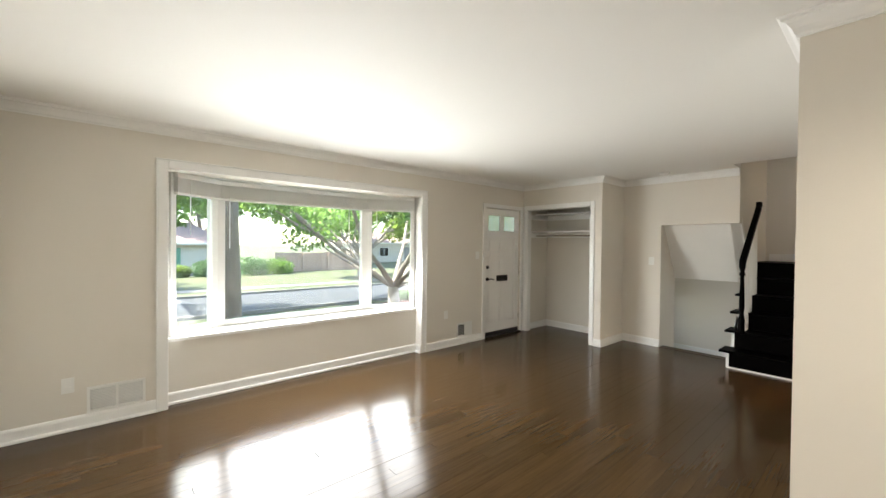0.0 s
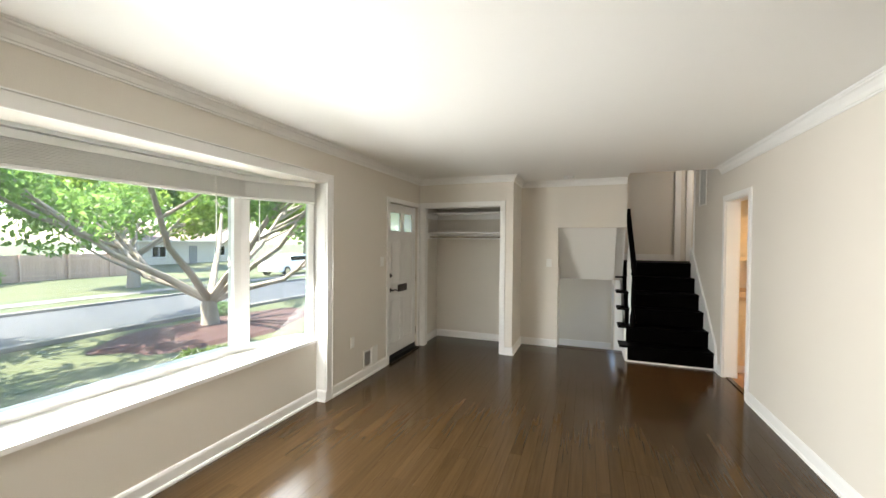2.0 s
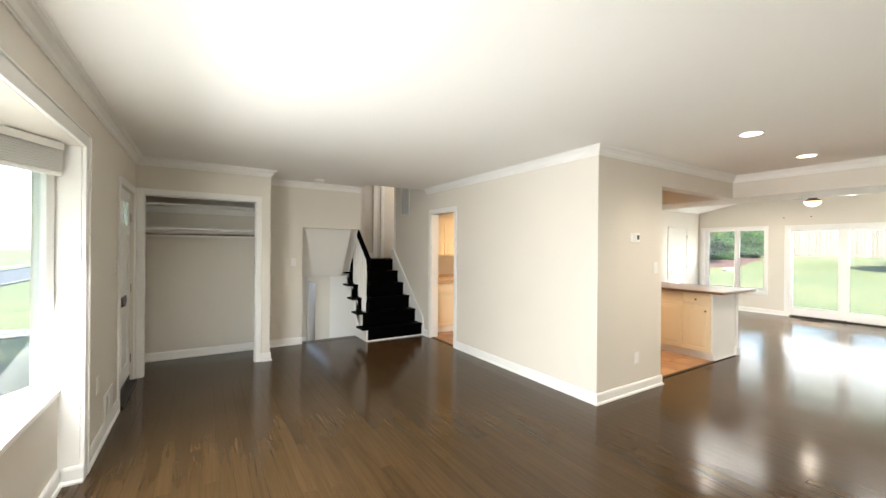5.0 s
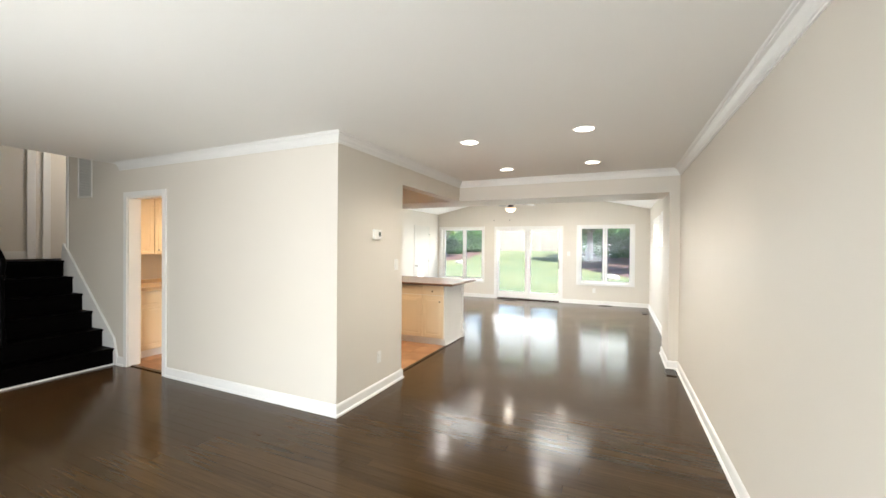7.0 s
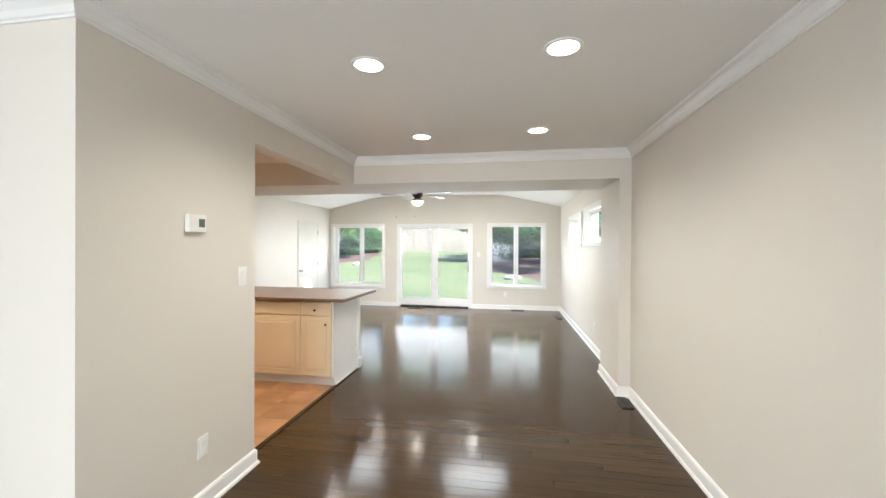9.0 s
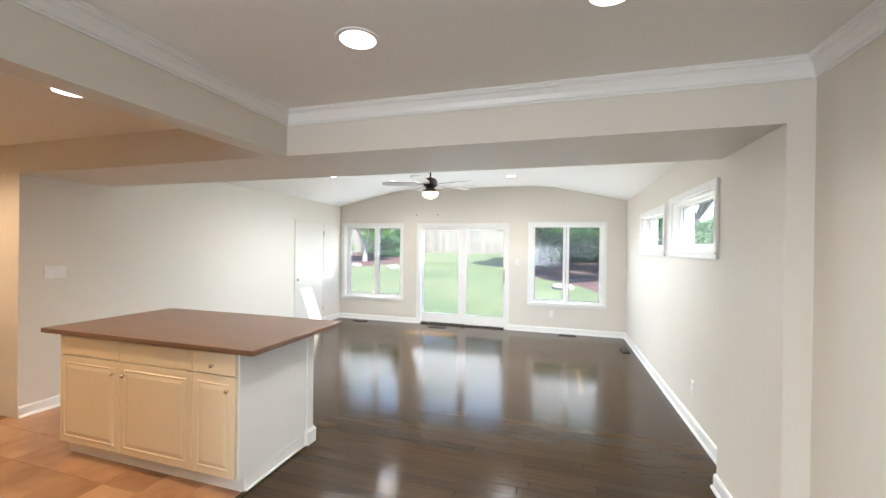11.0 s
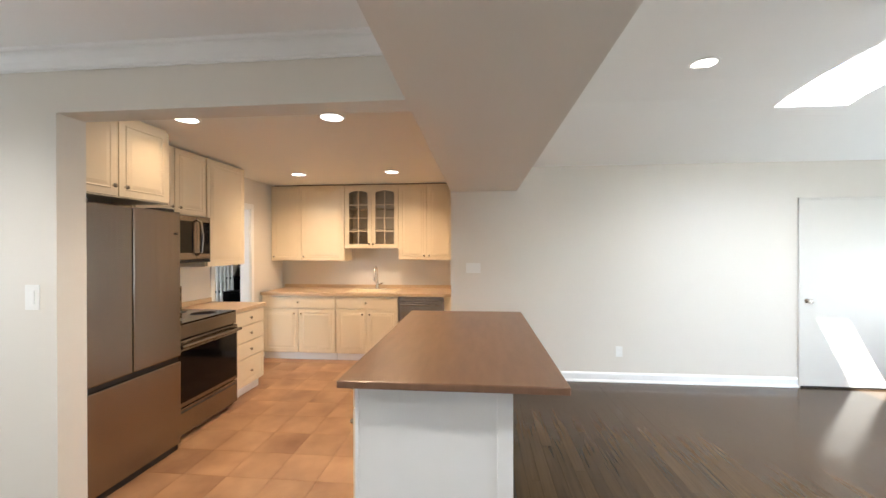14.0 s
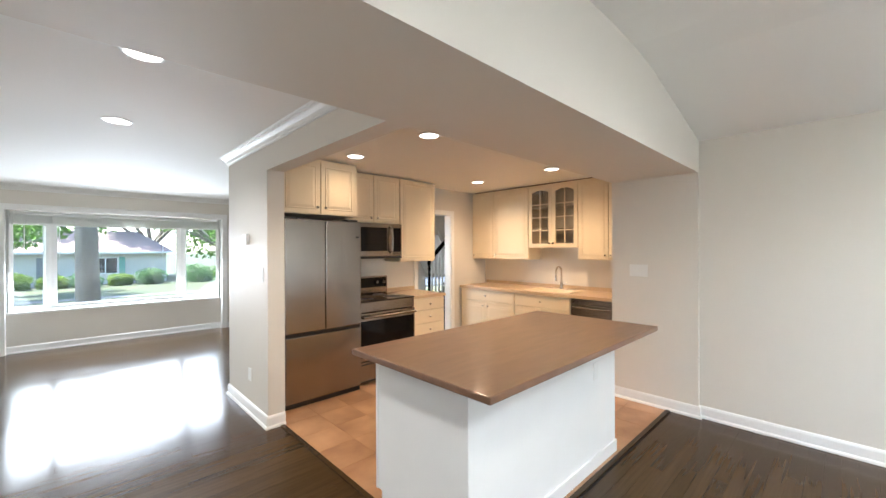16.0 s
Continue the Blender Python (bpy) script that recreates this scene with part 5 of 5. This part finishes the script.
structure("pavement", sheet(bmesh.new(), -80, 90, 21.0, 22.2, 0.02, 1.2), M["concrete"], "pale concrete pavement across the street", "pavement")
structure("pavement_near", sheet(bmesh.new(), 12.5, 13.6, 5.6, 13.0, 0.02, 1.1), M["concrete"], "concrete front walk", "pavement")
structure("patio", slab("z", -0.14, -0.15, 1.3, 4.2, -8.4, YS - 0.2), M["concrete"], "small concrete patio at the sliding door", "patio")


def bed(name, cx, cy, rx, ry, dz, seed, label):
    bm = bmesh.new()
    rng = random.Random(seed)
    n = 32
    rings = []
    for k, s in enumerate((1.0, 0.9, 0.55)):
        rings.append([])
        for i in range(n):
            a = 2 * math.pi * i / n
            w = s * (1 + 0.07 * math.sin(3 * a + seed) + 0.05 * math.sin(7 * a))
            x, y = cx + rx * w * math.cos(a), cy + ry * w * math.sin(a)
            rings[-1].append(bm.verts.new((x, y, yard(x, y) + (0.0, dz * 0.6, dz)[k] + (rng.uniform(-0.015, 0.015) if k else 0))))
    for p, q in zip(rings, rings[1:]):
        for i in range(n):
            bm.faces.new((p[i], p[(i + 1) % n], q[(i + 1) % n], q[i]))
    bm.faces.new(rings[-1])
    return structure(name, bm, M["mulch"], label, "flower bed")


bed("mulch_bed_front", 7.6, 11.2, 2.6, 1.35, 0.10, 1, "dark mulch bed round the front tree")
bed("mulch_bed_back_east", 14.6, -20.0, 5.4, 4.6, 0.10, 2, "red-brown mulch bed along the back fence")
bed("mulch_bed_back_west", -3.6, -17.5, 6.2, 6.6, 0.10, 3, "red-brown mulch bed in the back garden")


def leaves(centres, per, size, seed, flat=0.6):
    """A crown of many small leaf blades scattered in uneven clumps; one mesh."""
    rs = np.random.RandomState(seed)
    vs, fs = [], []
    for cx, cy, cz, r in centres:
        n = int(per * max(0.4, r * r))
        d = rs.normal(size=(n, 3))
        d /= np.linalg.norm(d, axis=1)[:, None] + 1e-6
        p = d * (r * rs.uniform(0.35, 1.0, (n, 1)) ** 0.6) * np.array((1, 1, flat)) + np.array((cx, cy, cz))
        a = rs.normal(size=(n, 3))
        a /= np.linalg.norm(a, axis=1)[:, None]
        b = np.cross(a, rs.normal(size=(n, 3)))
        b /= np.linalg.norm(b, axis=1)[:, None] + 1e-6
        s = size * rs.uniform(0.6, 1.3, (n, 1))
        k = len(vs)
        quad = np.stack((p - a * s, p + b * s * 0.5, p + a * s, p - b * s * 0.5), 1).reshape(-1, 3)
        vs.extend(map(tuple, quad))
        fs.extend((k + 4 * i, k + 4 * i + 1, k + 4 * i + 2, k + 4 * i + 3) for i in range(n))
    return vs, fs


def raw(name, vs, fs, m, parent):
    me = bpy.data.meshes.new(name)
    me.from_pydata(vs, [], fs)
    me.materials.append(m)
    ob = new(name, me)
    ob.parent = parent
    return ob


def tree(x, y, trunk_r, fork, limbs, reach, top, per, size, seed, label, m="leaf", twigs=3, lean=0.0, clump=0.9, low=0.0):
    """A tree with a tapering trunk that forks into limbs and branches, and a crown of leaves about their ends."""
    rng = random.Random(seed)
    t = thing("tree", pose(x, y, yard(x, y)), label, "tree", "trees")
    bm = bmesh.new()
    tube(bm, [(0, 0, -0.15), (0.02, 0, fork * 0.3), (lean * 0.5, 0.03, fork * 0.7), (lean, 0.0, fork)], trunk_r * 1.25, 12, trunk_r * 0.9)
    centres = []
    for k in range(limbs):
        a = 2 * math.pi * k / limbs + rng.uniform(-0.3, 0.3)
        e = rng.uniform(0.55, 1.0) * reach
        h = top * rng.uniform(0.6, 0.95)
        p0 = Vector((lean, 0, fork - 0.1))
        tip = Vector((lean + math.cos(a) * e, math.sin(a) * e, h))
        mid = p0.lerp(tip, 0.45) + Vector((rng.uniform(-0.2, 0.2), rng.uniform(-0.2, 0.2), rng.uniform(-0.35, -0.05) * reach * 0.3))
        pts = [p0, p0.lerp(mid, 0.5) + Vector((0, 0, 0.05)), mid, mid.lerp(tip, 0.5) + Vector((0, 0, 0.12)), tip]
        tube(bm, pts, trunk_r * 0.55, 8, trunk_r * 0.12)
        centres.append((*tip, clump * rng.uniform(0.8, 1.2)))
        for j in range(twigs):
            s = mid.lerp(tip, rng.uniform(0.0, 0.75))
            b = a + rng.uniform(-1.2, 1.2)
            q = s + Vector((math.cos(b) * reach * 0.35, math.sin(b) * reach * 0.35, rng.uniform(0.1 + low, 0.45) * top * 0.5))
            tube(bm, [s, s.lerp(q, 0.5) + Vector((0, 0, -0.06)), q], trunk_r * 0.22, 6, trunk_r * 0.06)
            centres.append((*q, clump * rng.uniform(0.6, 1.1)))
    part("trunk", bm, M["bark"], t, smooth=True)
    raw("crown", *leaves(centres, per, size, seed), M[m], t)
    return t


def shrub(x, y, r, h, seed, label, m="leaf2", per=420, size=0.07):
    rng = random.Random(seed)
    t = thing("shrub", pose(x, y, yard(x, y)), label, "shrub", "shrubs")
    bm = bmesh.new()
    cs = []
    for k in range(5):
        a = k * 1.26
        q = (math.cos(a) * r * 0.55, math.sin(a) * r * 0.55, h * rng.uniform(0.45, 0.7))
        tube(bm, [(0, 0, -0.05), (q[0] * 0.4, q[1] * 0.4, q[2] * 0.6), q], 0.02, 6, 0.008)
        cs.append((*q, r * rng.uniform(0.5, 0.7)))
    for k in range(5):
        a = k * 1.26 + 0.6
        cs.append((math.cos(a) * r * 0.5, math.sin(a) * r * 0.5, h * 0.22, r * 0.55))
    cs.append((0, 0, h * 0.6, r * 0.75))
    part("stems", bm, M["bark"], t)
    raw("foliage", *leaves(cs, per / max(r * r, 0.2), size, seed, 0.8), M[m], t)
    return t


# front garden and street
tree(7.42, 11.45, 0.17, 0.75, 9, 4.2, 4.4, 520, 0.08, 11, "small spreading tree with grey limbs in a mulch bed", twigs=6, clump=0.85, low=0.3)
tree(1.95, 7.6, 0.175, 3.4, 9, 4.6, 8.2, 200, 0.16, 12, "large old shade tree with a thick grey trunk", twigs=5, clump=1.4, low=0.35)
tree(-1.5, 15.0, 0.2, 1.9, 8, 4.0, 5.2, 260, 0.12, 20, "leafy tree with low branches near the street", twigs=6, clump=1.2, low=-0.4)
tree(13.5, 24.5, 0.25, 1.6, 6, 4.2, 6.0, 240, 0.16, 13, "leafy street tree with yellow-green leaves", "leaf3", clump=1.5)
tree(-4.0, 27.0, 0.3, 1.8, 6, 4.2, 7.0, 200, 0.18, 14, "leafy tree across the street", clump=1.7)
tree(7.5, 45.5, 0.4, 3.0, 7, 6.0, 11.0, 160, 0.26, 15, "tall leafy tree behind the far house", clump=2.6)
tree(-9.0, 46.0, 0.4, 3.0, 7, 6.0, 12.0, 160, 0.26, 16, "tall leafy tree behind the far house", "leaf2", clump=2.6)
tree(24.0, 44.0, 0.4, 3.0, 7, 6.0, 11.0, 160, 0.26, 17, "tall leafy tree down the street", clump=2.6)
tree(40.0, 36.0, 0.4, 3.0, 7, 6.0, 9.0, 160, 0.24, 18, "leafy tree down the street", "leaf3", clump=2.4)
tree(-24.0, 40.0, 0.4, 3.0, 7, 6.0, 11.0, 160, 0.26, 19, "tall leafy tree up the street", "leaf2", clump=2.6)
for i, (x, y, r, h, m_) in enumerate(((-1.0, 33.5, 0.9, 1.1, "leaf3"), (0.8, 33.8, 0.8, 0.9, "leaf3"), (2.4, 33.4, 0.9, 1.0, "leaf2"), (4.3, 33.7, 0.7, 0.8, "leaf3"), (-3.0, 33.6, 1.0, 1.2, "leaf2"), (6.0, 33.5, 0.9, 1.2, "leaf2"), (-5.5, 33.4, 1.0, 1.0, "leaf3"),
                                        (8.6, 12.3, 0.32, 0.35, "leaf2"), (8.3, 7.6, 0.35, 0.4, "leaf2"), (9.4, 8.3, 0.4, 0.45, "leaf2"), (4.9, 8.2, 0.42, 0.4, "leaf3"), (-7.0, 24.0, 1.3, 2.2, "leaf2"), (9.0, 33.0, 1.1, 1.4, "leaf2"), (11.0, 33.2, 1.0, 1.3, "leaf"))):
    shrub(x, y, r, h, 30 + i, "rounded green garden shrub" if m_ == "leaf2" else "low rounded yellow-green garden shrub", m_, 700)


def house(x, y, w, d, h, ridge, wallm, label, wins, doorx, shutters=True):
    z = yard(x, y)
    t = thing("house", pose(x, y, z), label, "house", "houses across the street")
    part("wall", B((-w / 2, w / 2, 0, d, -0.3, h)), M[wallm], t)
    bm = bmesh.new()
    o = 0.5
    v = [bm.verts.new(p) for p in ((-w / 2 - o, -o, h), (w / 2 + o, -o, h), (w / 2 + o, d + o, h), (-w / 2 - o, d + o, h), (-w / 2 + 1.5, d / 2, h + ridge), (w / 2 - 1.5, d / 2, h + ridge))]
    for q in ((0, 1, 5, 4), (1, 2, 5), (2, 3, 4, 5), (3, 0, 4), (0, 1, 2, 3)):
        bm.faces.new([v[k] for k in q])
    part("roof", bm, M["roof"], t)
    part("gutter", B((-w / 2 - o, w / 2 + o, -o - 0.1, -o, h - 0.12, h + 0.02)), M["trim"], t)
    for wx in wins:
        wi = part("window", B((wx - 0.8, wx + 0.8, -0.05, -0.001, 0.8, 2.1)), M["trim"], t)
        part("pane", B((wx - 0.7, wx - 0.03, -0.06, -0.051, 0.88, 2.02), (wx + 0.03, wx + 0.7, -0.06, -0.051, 0.88, 2.02)), M["dark"], wi)
        if shutters:
            for s in (-1.2, 0.82):
                part("shutter", B((wx + s, wx + s + 0.38, -0.06, -0.001, 0.8, 2.1)), M["shutter"], t, "green shutter")
    if doorx is not None:
        part("door", B((doorx - 0.5, doorx + 0.5, -0.06, -0.001, 0.05, 2.1)), M["grey"], t)
        part("step", B((doorx - 0.9, doorx + 0.9, -1.2, -0.002, -0.3, 0.05)), M["concrete"], t)
    return t


house(-1.0, 37.0, 17.0, 9.0, 2.5, 1.8, "stucco", "low cream house with a pinkish roof and green shutters", (-6.0, -2.6, 4.6), 1.4)
house(34.0, 48.0, 14.0, 9.0, 2.7, 1.9, "stucco", "low pale house down the street", (-4.0, 3.6), 0.0, False)
house(-24.0, 38.0, 14.0, 9.0, 2.6, 1.9, "stucco", "low pale house up the street", (-4.0, 3.6), 0.0, False)


def fence(name, x0, x1, y, h, label, m):
    t = thing(name, pose(x0, y, yard(x0, y)), label, "fence", kind="structure")
    vs, fs = [], []
    rng = random.Random(5)
    n = int((x1 - x0) / 0.15)
    for k in range(n):
        a, b = k * 0.15, k * 0.15 + 0.14
        hh = h + rng.uniform(-0.03, 0.03)
        j = len(vs)
        for yy in (0.0, 0.022):
            vs += [(a, yy, -0.2), (b, yy, -0.2), (b, yy, hh - 0.04), ((a + b) / 2 + 0.03, yy, hh), ((a + b) / 2 - 0.03, yy, hh), (a, yy, hh - 0.04)]
        fs += [tuple(range(j, j + 6)), tuple(range(j + 11, j + 5, -1))]
        fs += [(j + q, j + (q + 1) % 6, j + 6 + (q + 1) % 6, j + 6 + q) for q in range(6)]
    tagged(raw("boards", vs, fs, m, t), kind="stuff")
    for z in (0.3, h - 0.4):
        part("rail", B((0, x1 - x0, -0.045, -0.001, z, z + 0.09)), m, t)
    for k in range(int((x1 - x0) / 2.4) + 1):
        part("post", B((k * 2.4 - 0.05, k * 2.4 + 0.05, -0.15, -0.046, -0.3, h + 0.05)), m, t)
    return t


fence("fence_back", -22, 40, -25.5, 1.9, "tall weathered wooden board fence behind the lawn", M["fence"])
fence("fence_front", 11.5, 20.0, 36.0, 1.7, "pinkish tan wooden fence beside the far house", M["fence2"])


def car(x, y, rz, m, label):
    t = thing("car", pose(x, y, yard(x, y) + 0.01, 0, 0, rz), label, "car", "parked cars")
    bm = bmesh.new()
    prof = [(-2.2, 0.3), (-2.25, 0.7), (-2.1, 0.9), (-1.3, 0.98), (-0.7, 1.42), (0.9, 1.45), (1.6, 1.0), (2.15, 0.92), (2.25, 0.6), (2.2, 0.3)]
    for yy, k in ((-0.85, 1), (0.85, 1)):
        bm.faces.new([bm.verts.new((px, yy * (0.82 if pz > 1.2 else 1), pz)) for px, pz in prof])
    bm.verts.ensure_lookup_table()
    n = len(prof)
    for i in range(n):
        j = (i + 1) % n
        bm.faces.new([bm.verts[k] for k in (i, j, j + n, i + n)])
    bmesh.ops.bevel(bm, geom=list(bm.edges), offset=0.05, segments=2, affect="EDGES")
    part("body", bm, m, t, smooth=True)
    for s in (-1, 1):
        part("side_window", B((-0.95, 1.05, s * 0.80 - 0.03, s * 0.80 + 0.03, 1.0, 1.32), bevel=0.02), M["dark"], t)
        for px in (-1.4, 1.4):
            w = part("wheel", cyl(bmesh.new(), 0.33, 0.22, pose(px, s * 0.78, 0.33, 90, 0, 0), seg=24), M["rubber"], t)
            part("rim", cyl(bmesh.new(), 0.2, 0.235, pose(px, s * 0.78, 0.33, 90, 0, 0), seg=16), M["chrome"], w)
    return t


car(23.0, 23.2, 5, M["carpaint"], "white car parked across the street")
car(29.0, 23.6, 5, M["carpaint"], "white car parked across the street")
car(-3.5, 30.5, 80, M["carpaint"], "white car parked by the far pavement")

# back garden
tree(11.6, -18.6, 0.13, 0.7, 6, 1.3, 3.2, 700, 0.09, 21, "young tree with pale forked trunk in the mulch", twigs=3, clump=0.7, low=0.3)
tree(2.2, -19.5, 0.16, 1.6, 6, 1.7, 3.6, 600, 0.10, 22, "garden tree with dense green leaves", "leaf2", clump=1.0)
tree(-0.9, -15.5, 0.075, 1.0, 7, 1.9, 3.0, 420, 0.10, 24, "garden tree with hanging green leaves", "leaf2", twigs=4, clump=0.9)
tree(-1.5, -18.5, 0.14, 1.2, 6, 1.8, 3.4, 600, 0.10, 23, "garden tree with light green leaves", clump=1.0)
for i, (x, y, tp, m_) in enumerate(((-8, -30, 9, "leaf2"), (0, -31, 10, "leaf2"), (8, -30, 9, "leaf"), (16, -31, 10, "leaf"), (24, -30, 9, "leaf2"), (33, -29, 9, "leaf"))):
    tree(x, y, 0.3, 2.5, 7, 4.5, tp, 150, 0.22, 50 + i, "tall leafy tree beyond the back fence", m_, clump=2.3)
for i, (x, y, r, h, m_) in enumerate(((11.6, -21.5, 0.9, 1.5, "leaf2"), (14.5, -20.5, 0.9, 1.4, "leaf"), (1.0, -21.0, 1.1, 2.2, "leaf2"), (-0.4, -21.0, 1.0, 2.0, "leaf2"), (-2.6, -20.0, 1.1, 2.3, "leaf2"), (-4.5, -19.0, 1.0, 2.0, "leaf2"), (-6.0, -17.0, 1.0, 1.8, "leaf2"), (-3.2, -8.6, 0.9, 2.4, "leaf"), (-3.0, -4.5, 1.0, 2.6, "leaf"), (-3.0, -2.2, 1.0, 2.6, "leaf2"), (11.0, -23.6, 1.0, 2.2, "leaf2"), (13.2, -23.4, 1.1, 2.0, "leaf"), (16.5, -22.5, 1.1, 2.2, "leaf2"), (1.9, -23.4, 1.2, 2.7, "leaf2"), (0.0, -23.2, 1.3, 2.9, "leaf2"), (-2.0, -23.3, 1.3, 2.8, "leaf"), (-4.2, -23.0, 1.3, 2.8, "leaf2"), (-6.5, -22.0, 1.3, 2.6, "leaf2"))):
    shrub(x, y, r, h, 70 + i, "dense green garden shrub", m_, 2600, 0.085)
for i, (x, y, s) in enumerate(((1.0, -12.8, 0.35), (9.0, -16.6, 0.3), (11.2, -16.9, 0.28))):
    t = thing("stone", pose(x, y, yard(x, y)), "pale flat garden stone in the mulch", "stone", "garden stones")
    part("stone", lathe(bmesh.new(), [(s, -0.02), (s * 1.05, 0.06), (s * 0.8, 0.14), (s * 0.3, 0.17)], Matrix(), 9), M["stone"], t, smooth=True)
def bucket(x, y):
    t = thing("bucket", pose(x, y, yard(x, y) + 0.09), "white plastic bucket standing on the mulch", "bucket")
    part("body", lathe(bmesh.new(), [(0.13, 0), (0.16, 0.30), (0.168, 0.30), (0.168, 0.33), (0.15, 0.33), (0.13, 0.05)], Matrix(), 24), M["plate"], t, smooth=True)
    part("bail", tube(bmesh.new(), [(0.168 * math.cos(a), 0.0, 0.30 + 0.12 * math.sin(a)) for a in [math.pi * k / 8 for k in range(9)]], 0.004, 6), M["chrome"], t, smooth=True)


bucket(-0.75, -10.6)
structure("wall_garden", slab("y", -21.9, -0.3, -9, 3.2, 0.5, 1.06), M["stone"], "low pale stone wall behind the mulch bed", "garden wall")

# ---- floor boards and tiles ----
floor = structure("floor", slab("z", -0.014, -0.006, XW, XH, YS, YN + 0.3), M["gap"], "dark stained oak strip floor with a satin finish")
PW = 0.0825
rng = random.Random(4)
lengths = (0.8, 1.2, 1.6, 2.0, 2.4)


def board_mesh(L, W, T, nm, m, g=0.0006):
    bm = B((0, L - g, 0, W - g, -T, 0))
    for e in [e for e in bm.edges if all(abs(v.co.z) < 1e-5 for v in e.verts)]:
        e.tag = True
    bmesh.ops.bevel(bm, geom=[e for e in bm.edges if e.tag], offset=0.0007, segments=1, affect="EDGES")
    me = bpy.data.meshes.new(nm)
    bmesh.ops.recalc_face_normals(bm, faces=bm.faces)
    bm.to_mesh(me)
    bm.free()
    me.materials.append(m)
    return me


meshes = {}
TX, TY = 3.03, -1.70          # corner of the tiled kitchen floor
vs, fs = [], []
count = 0
rows = int((YN + 0.1 - YS) / PW) + 1
for r in range(rows):
    y0 = YS + r * PW
    x_end = TX if TY - 0.02 < y0 + PW / 2 < YP - 0.06 else (XE if y0 < BS else XH)
    x = XW - rng.random() * 1.2
    while x < x_end:
        L = rng.choice(lengths)
        a, b = max(x, XW), min(x + L, x_end)
        x += L
        if b - a < 0.05:
            continue
        L = round(b - a, 2) if b - a < 0.79 or (a == XW or b == x_end) else L
        y1 = min(y0 + PW, YN + 0.1)
        near = 0.4 < (a + b) / 2 < 4.6 and -3.2 < y0 < 4.6 and count < 300
        if near:
            if L not in meshes:
                meshes[L] = board_mesh(L, PW, 0.013, "plank", M["oak"])
            ob = new("plank", meshes[L])
            ob.parent, ob.location = floor, (a, y0, 0)
            ob.rotation_euler = (rng.gauss(0, 0.0011), rng.gauss(0, 0.0002), 0)
            count += 1
        else:
            k = len(vs)
            g = 0.0006
            tip = PW * rng.gauss(0, 0.0011)
            for xx, yy, zz in ((a, y0, -0.013), (b - g, y0, -0.013), (b - g, y0 + PW - g, -0.013), (a, y0 + PW - g, -0.013), (a, y0, 0), (b - g, y0, 0), (b - g, y0 + PW - g, tip), (a, y0 + PW - g, tip)):
                vs.append((xx, yy, zz))
            fs += [(k + 4, k + 5, k + 6, k + 7), (k, k + 1, k + 5, k + 4), (k + 1, k + 2, k + 6, k + 5), (k + 2, k + 3, k + 7, k + 6), (k + 3, k, k + 4, k + 7)]
me = bpy.data.meshes.new("planks_far")
me.from_pydata(vs, [], fs)
me.materials.append(M["oak_far"])
far = new("planks_far", me)
far.parent = floor
tagged(far, kind="stuff")

tiles = structure("floor_kitchen", slab("z", -0.008, -0.012, TX, XK, TY, YP - 0.06), M["grout"], "mottled tan and brown tile floor", "floor")
TS = 0.305
tm = {}
ny, nx = int((YP - 0.06 - TY) / TS) + 1, int((XK - TX) / TS) + 1
for i in range(nx):
    for j in range(ny):
        x0, y0 = TX + i * TS, TY + j * TS
        w, h = round(min(TS, XK - x0), 3), round(min(TS, YP - 0.06 - y0), 3)
        if w < 0.02 or h < 0.02 or (x0 > XPIER and y0 < BN - 0.1):
            continue
        if (w, h) not in tm:
            tm[w, h] = board_mesh(w, h, 0.008, "tile", M["tile"], 0.002)
        ob = new("tile", tm[w, h])
        ob.parent, ob.location = tiles, (x0, y0, 0.004)
structure("trim_threshold", B((TX - 0.03, TX + 0.004, TY, YPE - 0.03, 0.0005, 0.011), (TX - 0.03, XPIER, TY - 0.035, TY, 0.0005, 0.011), (5.33, 6.022, YP - 0.075, YP - 0.03, 0.0005, 0.011), bevel=0.003), M["oak"], "dark wood transition strip", "trim")
